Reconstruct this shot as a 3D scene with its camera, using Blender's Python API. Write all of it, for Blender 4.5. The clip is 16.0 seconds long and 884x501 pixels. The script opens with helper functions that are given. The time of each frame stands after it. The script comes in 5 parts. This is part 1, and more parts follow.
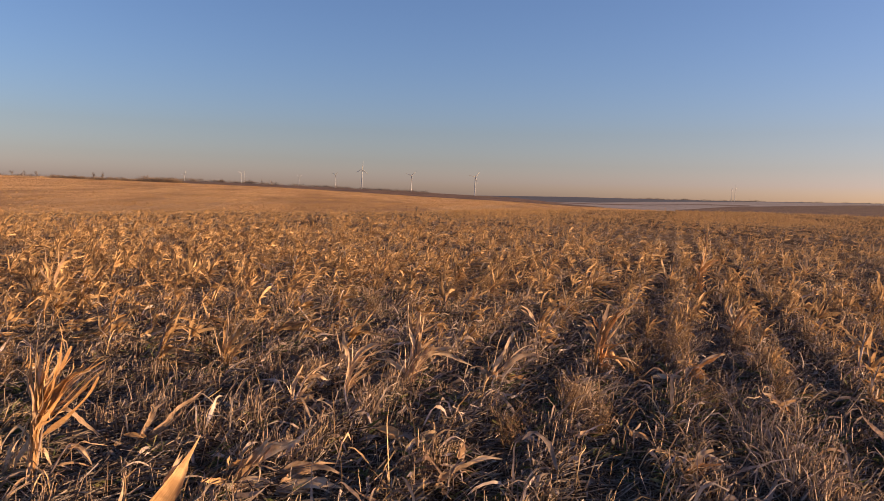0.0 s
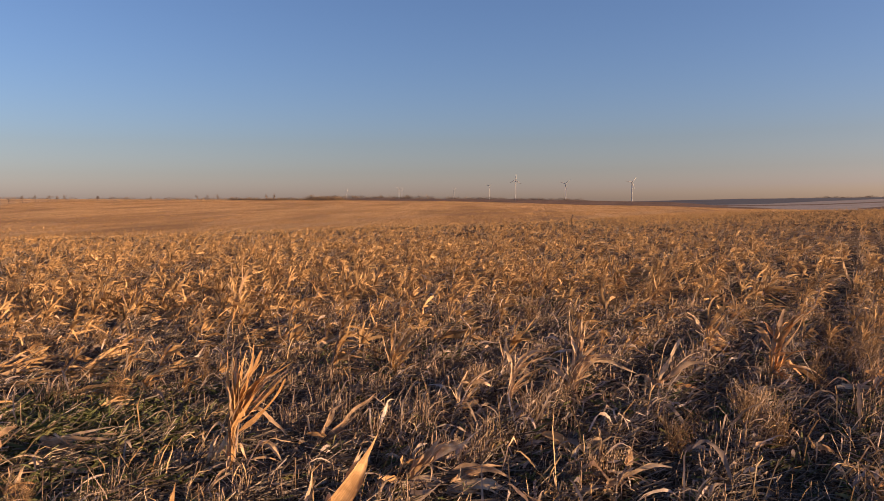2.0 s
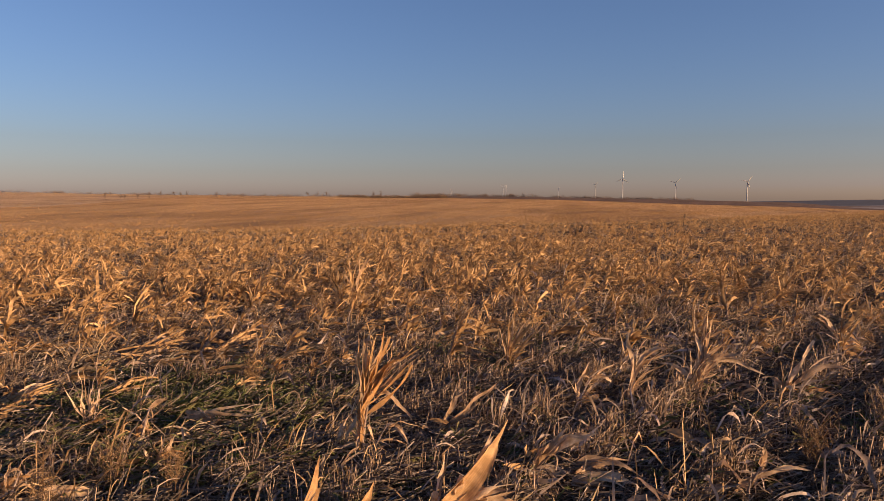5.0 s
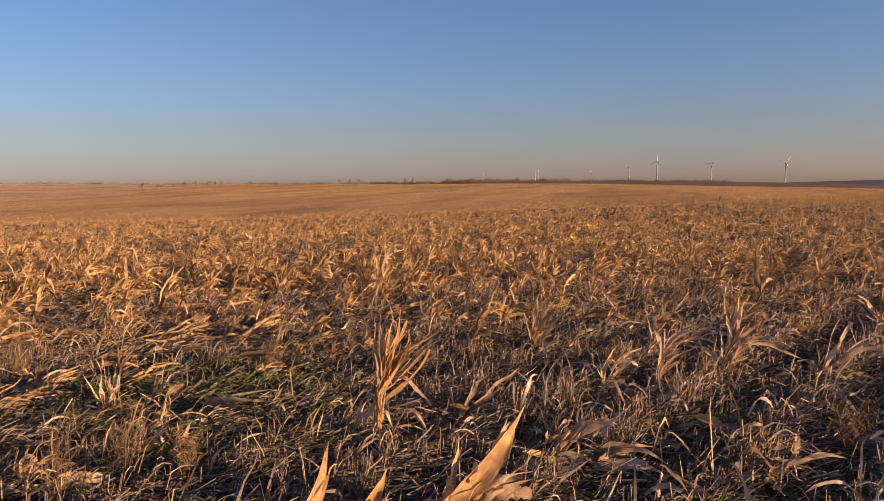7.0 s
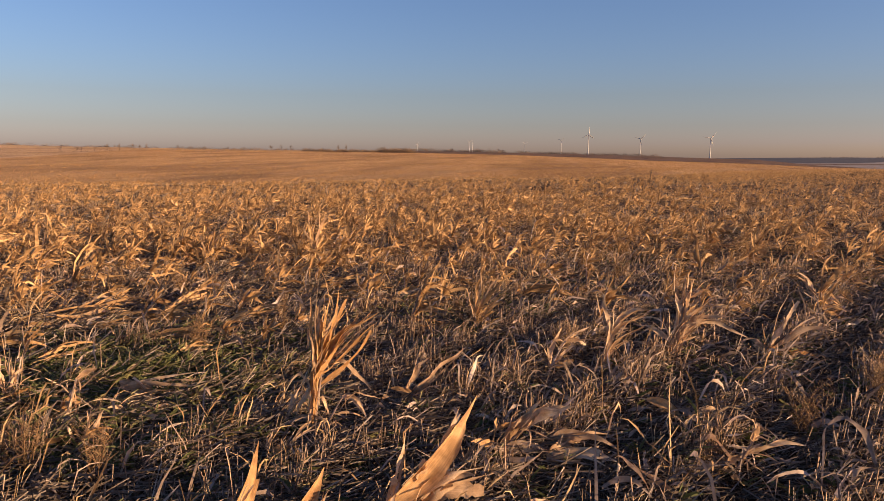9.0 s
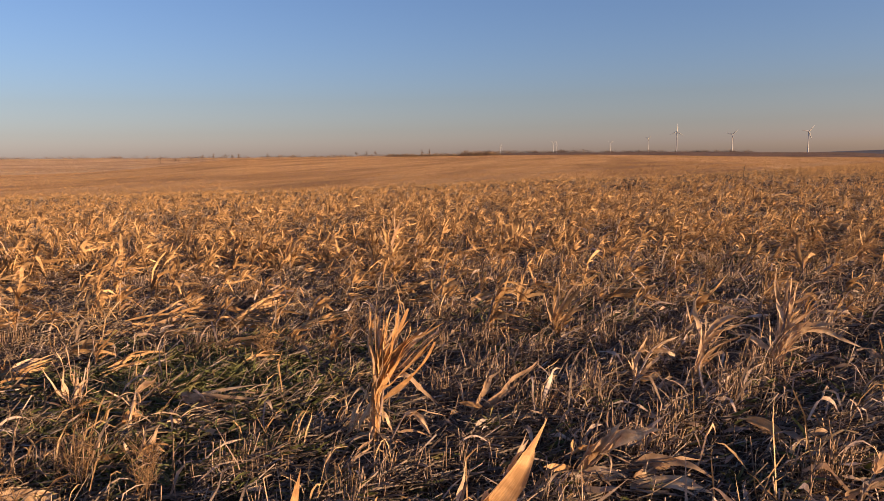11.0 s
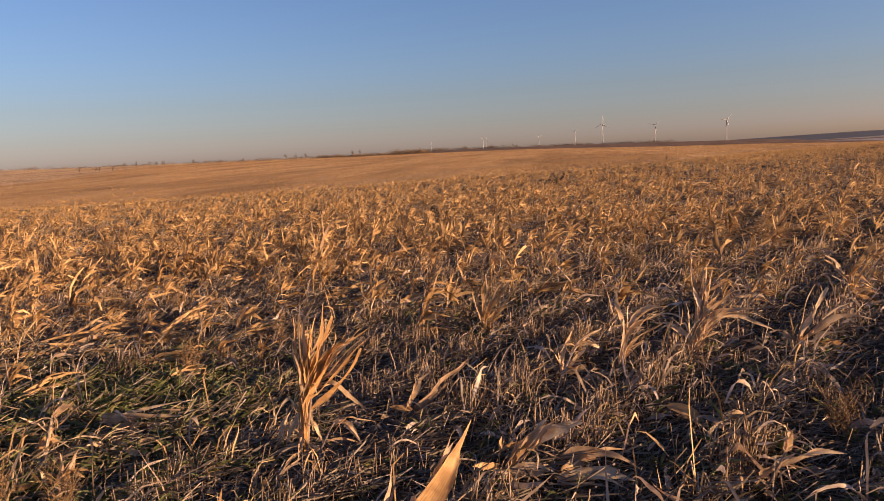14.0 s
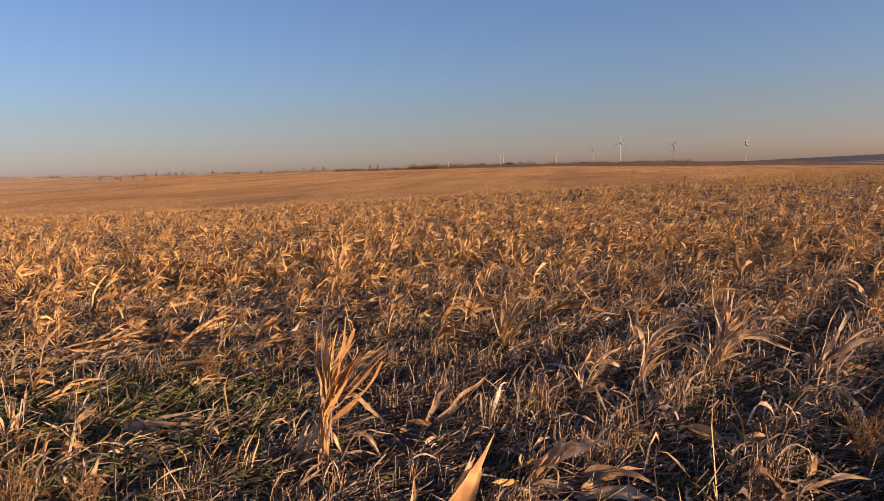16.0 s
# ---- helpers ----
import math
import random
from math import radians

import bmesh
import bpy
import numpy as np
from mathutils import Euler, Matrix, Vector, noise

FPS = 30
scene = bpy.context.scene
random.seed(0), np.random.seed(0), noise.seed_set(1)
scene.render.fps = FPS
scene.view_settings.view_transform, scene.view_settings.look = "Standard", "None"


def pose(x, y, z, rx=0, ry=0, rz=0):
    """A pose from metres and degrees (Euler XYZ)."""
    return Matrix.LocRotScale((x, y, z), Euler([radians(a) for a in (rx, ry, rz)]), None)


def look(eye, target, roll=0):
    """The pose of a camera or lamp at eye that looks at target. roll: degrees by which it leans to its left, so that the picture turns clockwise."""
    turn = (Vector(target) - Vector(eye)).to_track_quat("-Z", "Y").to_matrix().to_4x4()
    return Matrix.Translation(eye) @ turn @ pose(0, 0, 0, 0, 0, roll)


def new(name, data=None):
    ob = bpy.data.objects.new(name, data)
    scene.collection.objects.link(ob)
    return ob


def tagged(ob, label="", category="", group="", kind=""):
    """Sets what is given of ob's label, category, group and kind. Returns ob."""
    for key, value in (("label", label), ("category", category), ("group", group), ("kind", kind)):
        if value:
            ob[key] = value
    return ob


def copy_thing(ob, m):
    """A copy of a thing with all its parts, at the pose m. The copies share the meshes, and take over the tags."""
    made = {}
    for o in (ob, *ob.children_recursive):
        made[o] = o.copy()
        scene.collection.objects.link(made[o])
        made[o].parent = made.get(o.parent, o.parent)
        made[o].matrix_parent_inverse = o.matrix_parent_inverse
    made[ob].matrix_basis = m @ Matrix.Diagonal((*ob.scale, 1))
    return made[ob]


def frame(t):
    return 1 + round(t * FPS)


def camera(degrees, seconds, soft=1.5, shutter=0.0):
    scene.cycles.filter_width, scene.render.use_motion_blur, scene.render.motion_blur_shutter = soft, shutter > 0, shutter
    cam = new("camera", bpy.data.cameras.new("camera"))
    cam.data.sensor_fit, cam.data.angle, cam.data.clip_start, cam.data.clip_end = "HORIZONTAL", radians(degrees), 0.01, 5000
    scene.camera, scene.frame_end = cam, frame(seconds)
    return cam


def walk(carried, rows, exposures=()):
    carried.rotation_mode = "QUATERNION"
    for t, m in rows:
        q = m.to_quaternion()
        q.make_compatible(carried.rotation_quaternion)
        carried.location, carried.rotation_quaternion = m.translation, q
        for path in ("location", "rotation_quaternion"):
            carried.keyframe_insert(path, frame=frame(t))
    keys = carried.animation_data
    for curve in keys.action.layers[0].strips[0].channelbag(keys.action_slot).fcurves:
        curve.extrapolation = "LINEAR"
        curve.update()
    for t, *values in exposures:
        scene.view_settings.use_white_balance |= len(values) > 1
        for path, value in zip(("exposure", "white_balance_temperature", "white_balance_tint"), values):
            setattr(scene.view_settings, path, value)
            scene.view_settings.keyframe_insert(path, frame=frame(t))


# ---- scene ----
cam = camera(61.1, 16.0, soft=0.5)
# seconds, place, then yaw to the left of +y, pitch and roll in degrees
PATH = [
    (0.0, 0.000, -0.000, 1.600, -8.11, -4.43, 2.04),
    (0.5, -0.036, -0.034, 1.595, -5.41, -3.94, 1.26),
    (1.0, -0.038, -0.047, 1.599, -2.83, -3.91, 0.90),
    (1.5, -0.015, -0.080, 1.598, 0.01, -3.93, 0.05),
    (2.0, -0.037, -0.091, 1.591, 3.76, -3.84, -0.23),
    (2.5, -0.052, -0.129, 1.593, 9.55, -3.59, -0.60),
    (3.0, -0.076, -0.153, 1.595, 13.37, -3.14, -0.61),
    (3.2, -0.102, -0.158, 1.602, 13.90, -3.15, -0.47),
    (5.3, -0.175, -0.173, 1.548, 10.57, -4.24, 0.36),
    (5.5, -0.183, -0.177, 1.554, 9.72, -4.45, 0.48),
    (6.0, -0.204, -0.166, 1.549, 8.42, -4.90, 0.94),
    (6.5, -0.166, -0.120, 1.551, 8.29, -4.90, 0.71),
    (7.0, -0.105, -0.026, 1.516, 14.15, -5.05, -0.64),
    (7.5, -0.040, 0.040, 1.493, 17.15, -5.91, -0.84),
    (8.0, -0.074, 0.076, 1.497, 17.22, -6.68, -0.66),
    (8.5, -0.192, 0.216, 1.495, 13.17, -7.12, 0.03),
    (9.0, -0.238, 0.289, 1.507, 9.02, -7.37, 0.59),
    (9.2, -0.247, 0.330, 1.503, 9.31, -7.43, 0.53),
    (11.3, -0.195, 0.634, 1.474, 15.80, -7.10, -1.08),
    (11.5, -0.183, 0.629, 1.478, 14.62, -7.20, -1.12),
    (12.0, -0.168, 0.643, 1.484, 13.35, -7.47, -2.07),
    (12.5, -0.161, 0.631, 1.497, 12.32, -7.53, -2.62),
    (13.0, -0.156, 0.630, 1.500, 11.56, -7.53, -2.89),
    (13.5, -0.150, 0.644, 1.492, 11.03, -7.43, -2.81),
    (14.0, -0.145, 0.640, 1.500, 10.55, -7.42, -2.93),
    (14.5, -0.154, 0.639, 1.496, 10.10, -7.16, -2.66),
    (15.0, -0.177, 0.629, 1.501, 10.07, -6.71, -2.28),
    (15.5, -0.177, 0.623, 1.502, 11.31, -6.37, -2.16),
    (16.0, -0.180, 0.613, 1.502, 11.68, -6.20, -1.90),
]


def aim(x, y, z, yaw, pitch, roll):
    return Matrix.Translation((x, y, z)) @ Euler((0, 0, radians(yaw))).to_matrix().to_4x4() @ Euler((radians(90 + pitch), 0, 0)).to_matrix().to_4x4() @ Euler((0, 0, radians(roll))).to_matrix().to_4x4()


walk(cam, [(t, aim(*p)) for t, *p in PATH], [(0.0, 1.32), (1.0, 1.24), (2.0, 1.22), (3.0, 0.91), (5.5, 1.1), (6.0, 1.17), (8.0, 1.15), (9.0, 1.24), (12.0, 1.24), (16.0, 1.23)])

# ---- light: a low sun to the side and a little behind, clear sky ----
SUN_BEARING, SUN_HEIGHT = 98.0, 9.0
world = bpy.data.worlds.new("sky")
world.use_nodes = True
scene.world = world
wn = world.node_tree.nodes
sky = wn.new("ShaderNodeTexSky")
sky.sky_type, sky.sun_disc = "NISHITA", False
sky.sun_elevation, sky.sun_rotation = radians(SUN_HEIGHT), radians(SUN_BEARING)
sky.air_density, sky.dust_density, sky.ozone_density, sky.altitude = 0.9, 0.75, 4.2, 100
wn["Background"].inputs["Strength"].default_value = 0.072
haze = wn.new("ShaderNodeMix")
haze.data_type, haze.blend_type = "RGBA", "MULTIPLY"
haze.inputs[0].default_value, haze.inputs[7].default_value = 1.0, (1.42, 1.0, 0.955, 1)
world.node_tree.links.new(sky.outputs[0], haze.inputs[6])
# a dusty layer: the redder the clear sky, the more mauve and dim it turns
split = wn.new("ShaderNodeSeparateColor")
ratio = wn.new("ShaderNodeMath")
ratio.operation = "DIVIDE"
half = wn.new("ShaderNodeMath")
half.operation = "MULTIPLY"
half.inputs[1].default_value = 0.5
dust = wn.new("ShaderNodeValToRGB")
while len(dust.color_ramp.elements) < 5:
    dust.color_ramp.elements.new(0.5)
for el, (at, c) in zip(dust.color_ramp.elements, ((0.1, (1.02, 1.04, 1.07)), (0.21, (0.98, 0.90, 0.85)), (0.35, (0.96, 0.89, 0.89)), (0.5, (1.04, 0.965, 1.03)), (0.68, (1.22, 1.10, 0.94)))):
    el.position, el.color = at, (*c, 1)
dusty = wn.new("ShaderNodeMix")
dusty.data_type, dusty.blend_type = "RGBA", "MULTIPLY"
dusty.inputs[0].default_value = 1.0
for a, b in ((sky.outputs[0], split.inputs[0]), (split.outputs[0], ratio.inputs[0]), (split.outputs[2], ratio.inputs[1]), (ratio.outputs[0], half.inputs[0]), (half.outputs[0], dust.inputs[0]), (haze.outputs[2], dusty.inputs[6]), (dust.outputs[0], dusty.inputs[7]), (dusty.outputs[2], wn["Background"].inputs["Color"])):
    world.node_tree.links.new(a, b)
sun = new("sun", bpy.data.lights.new("sun", "SUN"))
sun.data.energy, sun.data.angle, sun.data.color = 5.0, radians(0.6), (1.0, 0.63, 0.335)
_b, _h = radians(SUN_BEARING), radians(SUN_HEIGHT)
sun.matrix_world = look((math.sin(_b) * math.cos(_h) * 60, math.cos(_b) * math.cos(_h) * 60, math.sin(_h) * 60), (0, 0, 0))

# ---- materials ----


def material(name, build, rough=0.8, translucent=0.0, bump=None, shine=0.2):
    m = bpy.data.materials.new(name)
    m.use_nodes = True
    nt = m.node_tree
    n, l = nt.nodes, nt.links
    bsdf = n["Principled BSDF"]
    bsdf.inputs["Roughness"].default_value = rough
    bsdf.inputs["Specular IOR Level"].default_value = shine
    colour = build(n, l)
    l.new(colour, bsdf.inputs["Base Color"])
    if bump:
        scale, strength, dist = bump
        tex = noise_node(n, l, scale, 6, coords(n, "Object"))
        b = n.new("ShaderNodeBump")
        b.inputs["Strength"].default_value, b.inputs["Distance"].default_value = strength, dist
        l.new(tex, b.inputs["Height"])
        l.new(b.outputs[0], bsdf.inputs["Normal"])
    if translucent:
        t = n.new("ShaderNodeBsdfTranslucent")
        l.new(colour, t.inputs["Color"])
        mix = n.new("ShaderNodeMixShader")
        mix.inputs[0].default_value = translucent
        l.new(bsdf.outputs[0], mix.inputs[1])
        l.new(t.outputs[0], mix.inputs[2])
        l.new(mix.outputs[0], n["Material Output"].inputs["Surface"])
    return m


def coords(n, which):
    return n.new("ShaderNodeTexCoord").outputs[which]


def mapped(n, l, vec, scale, turn=0.0):
    mp = n.new("ShaderNodeMapping")
    mp.inputs["Scale"].default_value = scale
    mp.inputs["Rotation"].default_value = (0, 0, turn)
    l.new(vec, mp.inputs["Vector"])
    return mp.outputs[0]


def noise_node(n, l, scale, detail, vec, rough=0.6):
    t = n.new("ShaderNodeTexNoise")
    t.inputs["Scale"].default_value, t.inputs["Detail"].default_value, t.inputs["Roughness"].default_value = scale, detail, rough
    l.new(vec, t.inputs["Vector"])
    return t.outputs[0]


def ramp(n, l, fac, stops):
    r = n.new("ShaderNodeValToRGB")
    e = r.color_ramp.elements
    while len(e) < len(stops):
        e.new(0.5)
    for el, (p, c) in zip(e, stops):
        el.position, el.color = p, (*c, 1)
    l.new(fac, r.inputs[0])
    return r.outputs[0]


def mixed(n, l, fac, a, b, mode="MIX"):
    m = n.new("ShaderNodeMix")
    m.data_type, m.blend_type = "RGBA", mode
    if isinstance(fac, float):
        m.inputs[0].default_value = fac
    else:
        l.new(fac, m.inputs[0])
    l.new(a, m.inputs[6])
    l.new(b, m.inputs[7])
    return m.outputs[2]


def dry(stops, single):
    """Dry plant matter: one colour a piece out of a ramp, fibres along it, and blotches."""
    def build(n, l):
        rnd = n.new("ShaderNodeObjectInfo").outputs["Random"] if single else n.new("ShaderNodeNewGeometry").outputs["Random Per Island"]
        base = ramp(n, l, rnd, stops)
        fib = noise_node(n, l, 1.0, 3, mapped(n, l, coords(n, "UV"), (26, 1.5, 1)))
        fibre = ramp(n, l, fib, [(0.3, (0.62, 0.58, 0.52)), (0.7, (1.15, 1.13, 1.08))])
        blot = ramp(n, l, noise_node(n, l, 14, 4, coords(n, "Object")), [(0.38, (0.55, 0.48, 0.42)), (0.62, (1.05, 1.03, 1.0))])
        return mixed(n, l, 0.8, mixed(n, l, 0.75, base, fibre, "MULTIPLY"), blot, "MULTIPLY")
    return build


LEAF = [(0.0, (0.451, 0.323, 0.224)), (0.3, (0.627, 0.465, 0.325)), (0.7, (0.755, 0.586, 0.426)), (1.0, (0.823, 0.677, 0.526))]
STRAW = [(0.0, (0.123, 0.0965, 0.0889)), (0.35, (0.309, 0.248, 0.23)), (0.75, (0.483, 0.407, 0.386)), (1.0, (0.638, 0.561, 0.549))]
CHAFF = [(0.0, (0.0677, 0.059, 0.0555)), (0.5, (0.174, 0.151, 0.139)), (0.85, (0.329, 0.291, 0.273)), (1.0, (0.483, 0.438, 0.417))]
WEED = [(0.0, (0.14, 0.086, 0.055)), (0.5, (0.26, 0.171, 0.098)), (1.0, (0.38, 0.289, 0.183))]
GREEN = [(0.0, (0.066, 0.085, 0.0364)), (0.5, (0.127, 0.155, 0.065)), (1.0, (0.253, 0.24, 0.124))]
mat_leaf = material("dry_leaf", dry(LEAF, True), 0.62, 0.38)
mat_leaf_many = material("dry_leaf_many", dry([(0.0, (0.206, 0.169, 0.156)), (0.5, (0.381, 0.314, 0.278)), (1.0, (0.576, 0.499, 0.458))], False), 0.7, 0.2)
GOLD = [(0.0, (0.30, 0.19, 0.10)), (0.3, (0.48, 0.317, 0.165)), (0.7, (0.62, 0.425, 0.228)), (1.0, (0.72, 0.515, 0.29))]
mat_gold_leaf = material("golden_leaf", dry(GOLD, True), 0.65, 0.36)
mat_gold_far = material("far_golden_maize", dry([(0.0, (0.40, 0.255, 0.125)), (1.0, (0.64, 0.435, 0.23))], False), 0.7, 0.25)
mat_gold = material("golden_maize", dry(GOLD, False), 0.65, 0.25)
mat_far_tuft = material("far_tuft", dry([(0.0, (0.45, 0.29, 0.14)), (1.0, (0.70, 0.465, 0.24))], False), 0.8, 0.2)
mat_pale_tuft = material("pale_grass", dry([(0.0, (0.42, 0.28, 0.155)), (1.0, (0.58, 0.40, 0.23))], False), 0.8, 0.2)
mat_husk = material("dry_husk", dry([(0, (0.62, 0.39, 0.195)), (1, (0.76, 0.52, 0.29))], True), 0.7, 0.36)
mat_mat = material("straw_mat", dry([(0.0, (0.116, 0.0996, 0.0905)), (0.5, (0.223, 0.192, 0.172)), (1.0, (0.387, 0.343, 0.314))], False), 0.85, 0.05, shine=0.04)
mat_scrap = material("leaf_scrap", dry([(0.0, (0.226, 0.186, 0.169)), (0.4, (0.473, 0.396, 0.355)), (0.8, (0.679, 0.6, 0.577)), (1.0, (0.72, 0.503, 0.339))], False), 0.65, 0.22)
mat_ruddy = material("ruddy_husk", dry([(0, (0.54, 0.289, 0.134)), (1, (0.74, 0.482, 0.244))], True), 0.6, 0.22)
mat_stalk = material("dry_stalk", dry(STRAW[1:], True), 0.6)
mat_straw = material("straw", dry(STRAW, False), 0.7, shine=0.12)
mat_stub = material("cut_stubble", dry([(0.0, (0.212, 0.158, 0.123)), (0.5, (0.403, 0.305, 0.238)), (1.0, (0.636, 0.505, 0.406))], False), 0.75, 0.1, shine=0.1)
mat_standing = material("standing_straw", dry([(0.0, (0.204, 0.139, 0.084)), (0.5, (0.448, 0.322, 0.195)), (1.0, (0.693, 0.557, 0.368))], False), 0.75, 0.15, shine=0.1)
mat_chaff = material("chaff", dry(CHAFF, False), 0.9, shine=0.04)
mat_swath = material("brown_stubble", dry([(0.0, (0.26, 0.155, 0.074)), (1.0, (0.40, 0.25, 0.118))], False), 0.85, 0.1)
mat_weed = material("dry_weed", dry(WEED, False), 0.85)
mat_green = material("green_weed", dry(GREEN, False), 0.7, 0.2)
mat_bark = material("bark", dry([(0, (0.15, 0.115, 0.095)), (1, (0.24, 0.185, 0.15))], True), 0.9)
mat_scrub = material("scrub", dry([(0, (0.10, 0.078, 0.07)), (1, (0.22, 0.17, 0.145))], False), 0.9)
mat_shrub = material("shrub_twigs", dry([(0, (0.15, 0.11, 0.085)), (1, (0.30, 0.225, 0.17))], False), 0.9, 0.25)
mat_turbine = material("turbine_paint", lambda n, l: ramp(n, l, noise_node(n, l, 0.4, 3, coords(n, "Object")), [(0.3, (0.33, 0.33, 0.35)), (0.7, (0.40, 0.40, 0.42))]), 0.4)

ROW_TURN = radians(25.3)  # the crop rows run this far to the right of +y
ROW_GAP = 0.72


def soil(n, l):
    co = coords(n, "Object")
    big = ramp(n, l, noise_node(n, l, 0.9, 5, co), [(0.35, (0.022, 0.0165, 0.0125)), (0.65, (0.046, 0.035, 0.027))])
    fine = ramp(n, l, noise_node(n, l, 38, 6, co), [(0.42, (0.45, 0.42, 0.4)), (0.55, (1.0, 0.98, 0.95)), (0.68, (2.6, 2.3, 1.9))])
    earth = mixed(n, l, 0.85, big, fine, "MULTIPLY")
    # short chopped straw pressed into the crumbs, lying in two directions
    flecks = []
    for turn in (0.5, 2.1):
        flecks.append(ramp_value(n, l, noise_node(n, l, 1.0, 2, mapped(n, l, co, (150, 17, 40), turn)), 0.57, 0.63))
    top = n.new("ShaderNodeMath")
    top.operation = "MAXIMUM"
    l.new(flecks[0], top.inputs[0])
    l.new(flecks[1], top.inputs[1])
    return mixed(n, l, top.outputs[0], earth, ramp(n, l, noise_node(n, l, 60, 3, co), [(0.35, (0.06, 0.041, 0.025)), (0.65, (0.24, 0.17, 0.10))]))


def striped(a, b, dark, across, gap):
    """A field with its sowing lines: fine litter, streaks along the rows and wider passes of the machine."""
    def build(n, l):
        co = coords(n, "Object")
        streak = noise_node(n, l, 1.0, 4, mapped(n, l, co, (across, across * 0.05, 1), ROW_TURN))
        wide = noise_node(n, l, 1.0, 3, mapped(n, l, co, (gap, gap * 0.03, 1), ROW_TURN))
        blot = noise_node(n, l, 0.02, 5, co)
        fine = noise_node(n, l, 2.2, 5, co, 0.75)
        c = mixed(n, l, ramp_value(n, l, streak, 0.4, 0.6), rgb(n, a), rgb(n, b))
        c = mixed(n, l, ramp_value(n, l, wide, 0.5, 0.62), c, rgb(n, dark))
        c = mixed(n, l, 0.5, c, ramp(n, l, blot, [(0.35, (0.72, 0.7, 0.68)), (0.65, (1.15, 1.12, 1.1))]), "MULTIPLY")
        return mixed(n, l, 0.7, c, ramp(n, l, fine, [(0.35, (0.55, 0.52, 0.5)), (0.65, (1.3, 1.27, 1.22))]), "MULTIPLY")
    return build


def rgb(n, c):
    r = n.new("ShaderNodeRGB")
    r.outputs[0].default_value = (*c, 1)
    return r.outputs[0]


def ramp_value(n, l, fac, lo, hi):
    m = n.new("ShaderNodeMapRange")
    m.inputs[1].default_value, m.inputs[2].default_value = lo, hi
    l.new(fac, m.inputs[0])
    return m.outputs[0]


mat_soil = material("soil", soil, 0.95, 0, (30, 0.9, 0.03), 0.03)
mat_trash = material("littered_soil", striped((0.13, 0.085, 0.05), (0.22, 0.145, 0.082), (0.07, 0.045, 0.028), 3.0, 0.6), 0.95, 0, (12, 1.0, 0.08), 0.05)
mat_stubble = material("stubble_field", striped((0.57, 0.36, 0.17), (0.69, 0.45, 0.22), (0.38, 0.235, 0.115), 0.5, 0.07), 0.95, 0, (3, 1.0, 0.6))
mat_plough = material("ploughed_field", striped((0.15, 0.09, 0.06), (0.19, 0.115, 0.078), (0.12, 0.072, 0.05), 0.3, 0.05), 0.95, 0, (1.2, 0.8, 0.6))
mat_grass = material("dry_grassland", striped((0.60, 0.42, 0.25), (0.68, 0.49, 0.30), (0.42, 0.28, 0.16), 0.06, 0.012), 0.95, 0, (1.0, 1.0, 1.5))
mat_pale = material("pale_field", striped((0.31, 0.275, 0.255), (0.36, 0.315, 0.29), (0.26, 0.225, 0.205), 0.02, 0.004), 0.95)
# distant woods: the blue of the aerial haze is painted into the base colour
mat_hazed_wood = material("hazed_woodland", striped((0.075, 0.08, 0.105), (0.09, 0.095, 0.12), (0.06, 0.065, 0.09), 0.02, 0.005), 0.95)

# ---- the lie of the land: along each bearing, rises and hollows seen at these slopes ----
EYE = 1.53


def tabled(deg, *pairs):
    return np.interp(deg, [p[0] for p in pairs], [p[1] for p in pairs])


def edge_of(deg):
    """How far the rough maize field reaches before the ground drops."""
    return tabled(deg, (0, 50), (7, 58), (15, 80), (19, 95), (31, 110))


HILL = ((5, -6), (12, -2.5), (15, -1), (19, 0.5), (23, 1), (27, 2), (29, 2.6), (33, 4.5), (38.5, 6.8), (45, 8))
SLOPE = 1 / 1328  # the slopes below are in these units


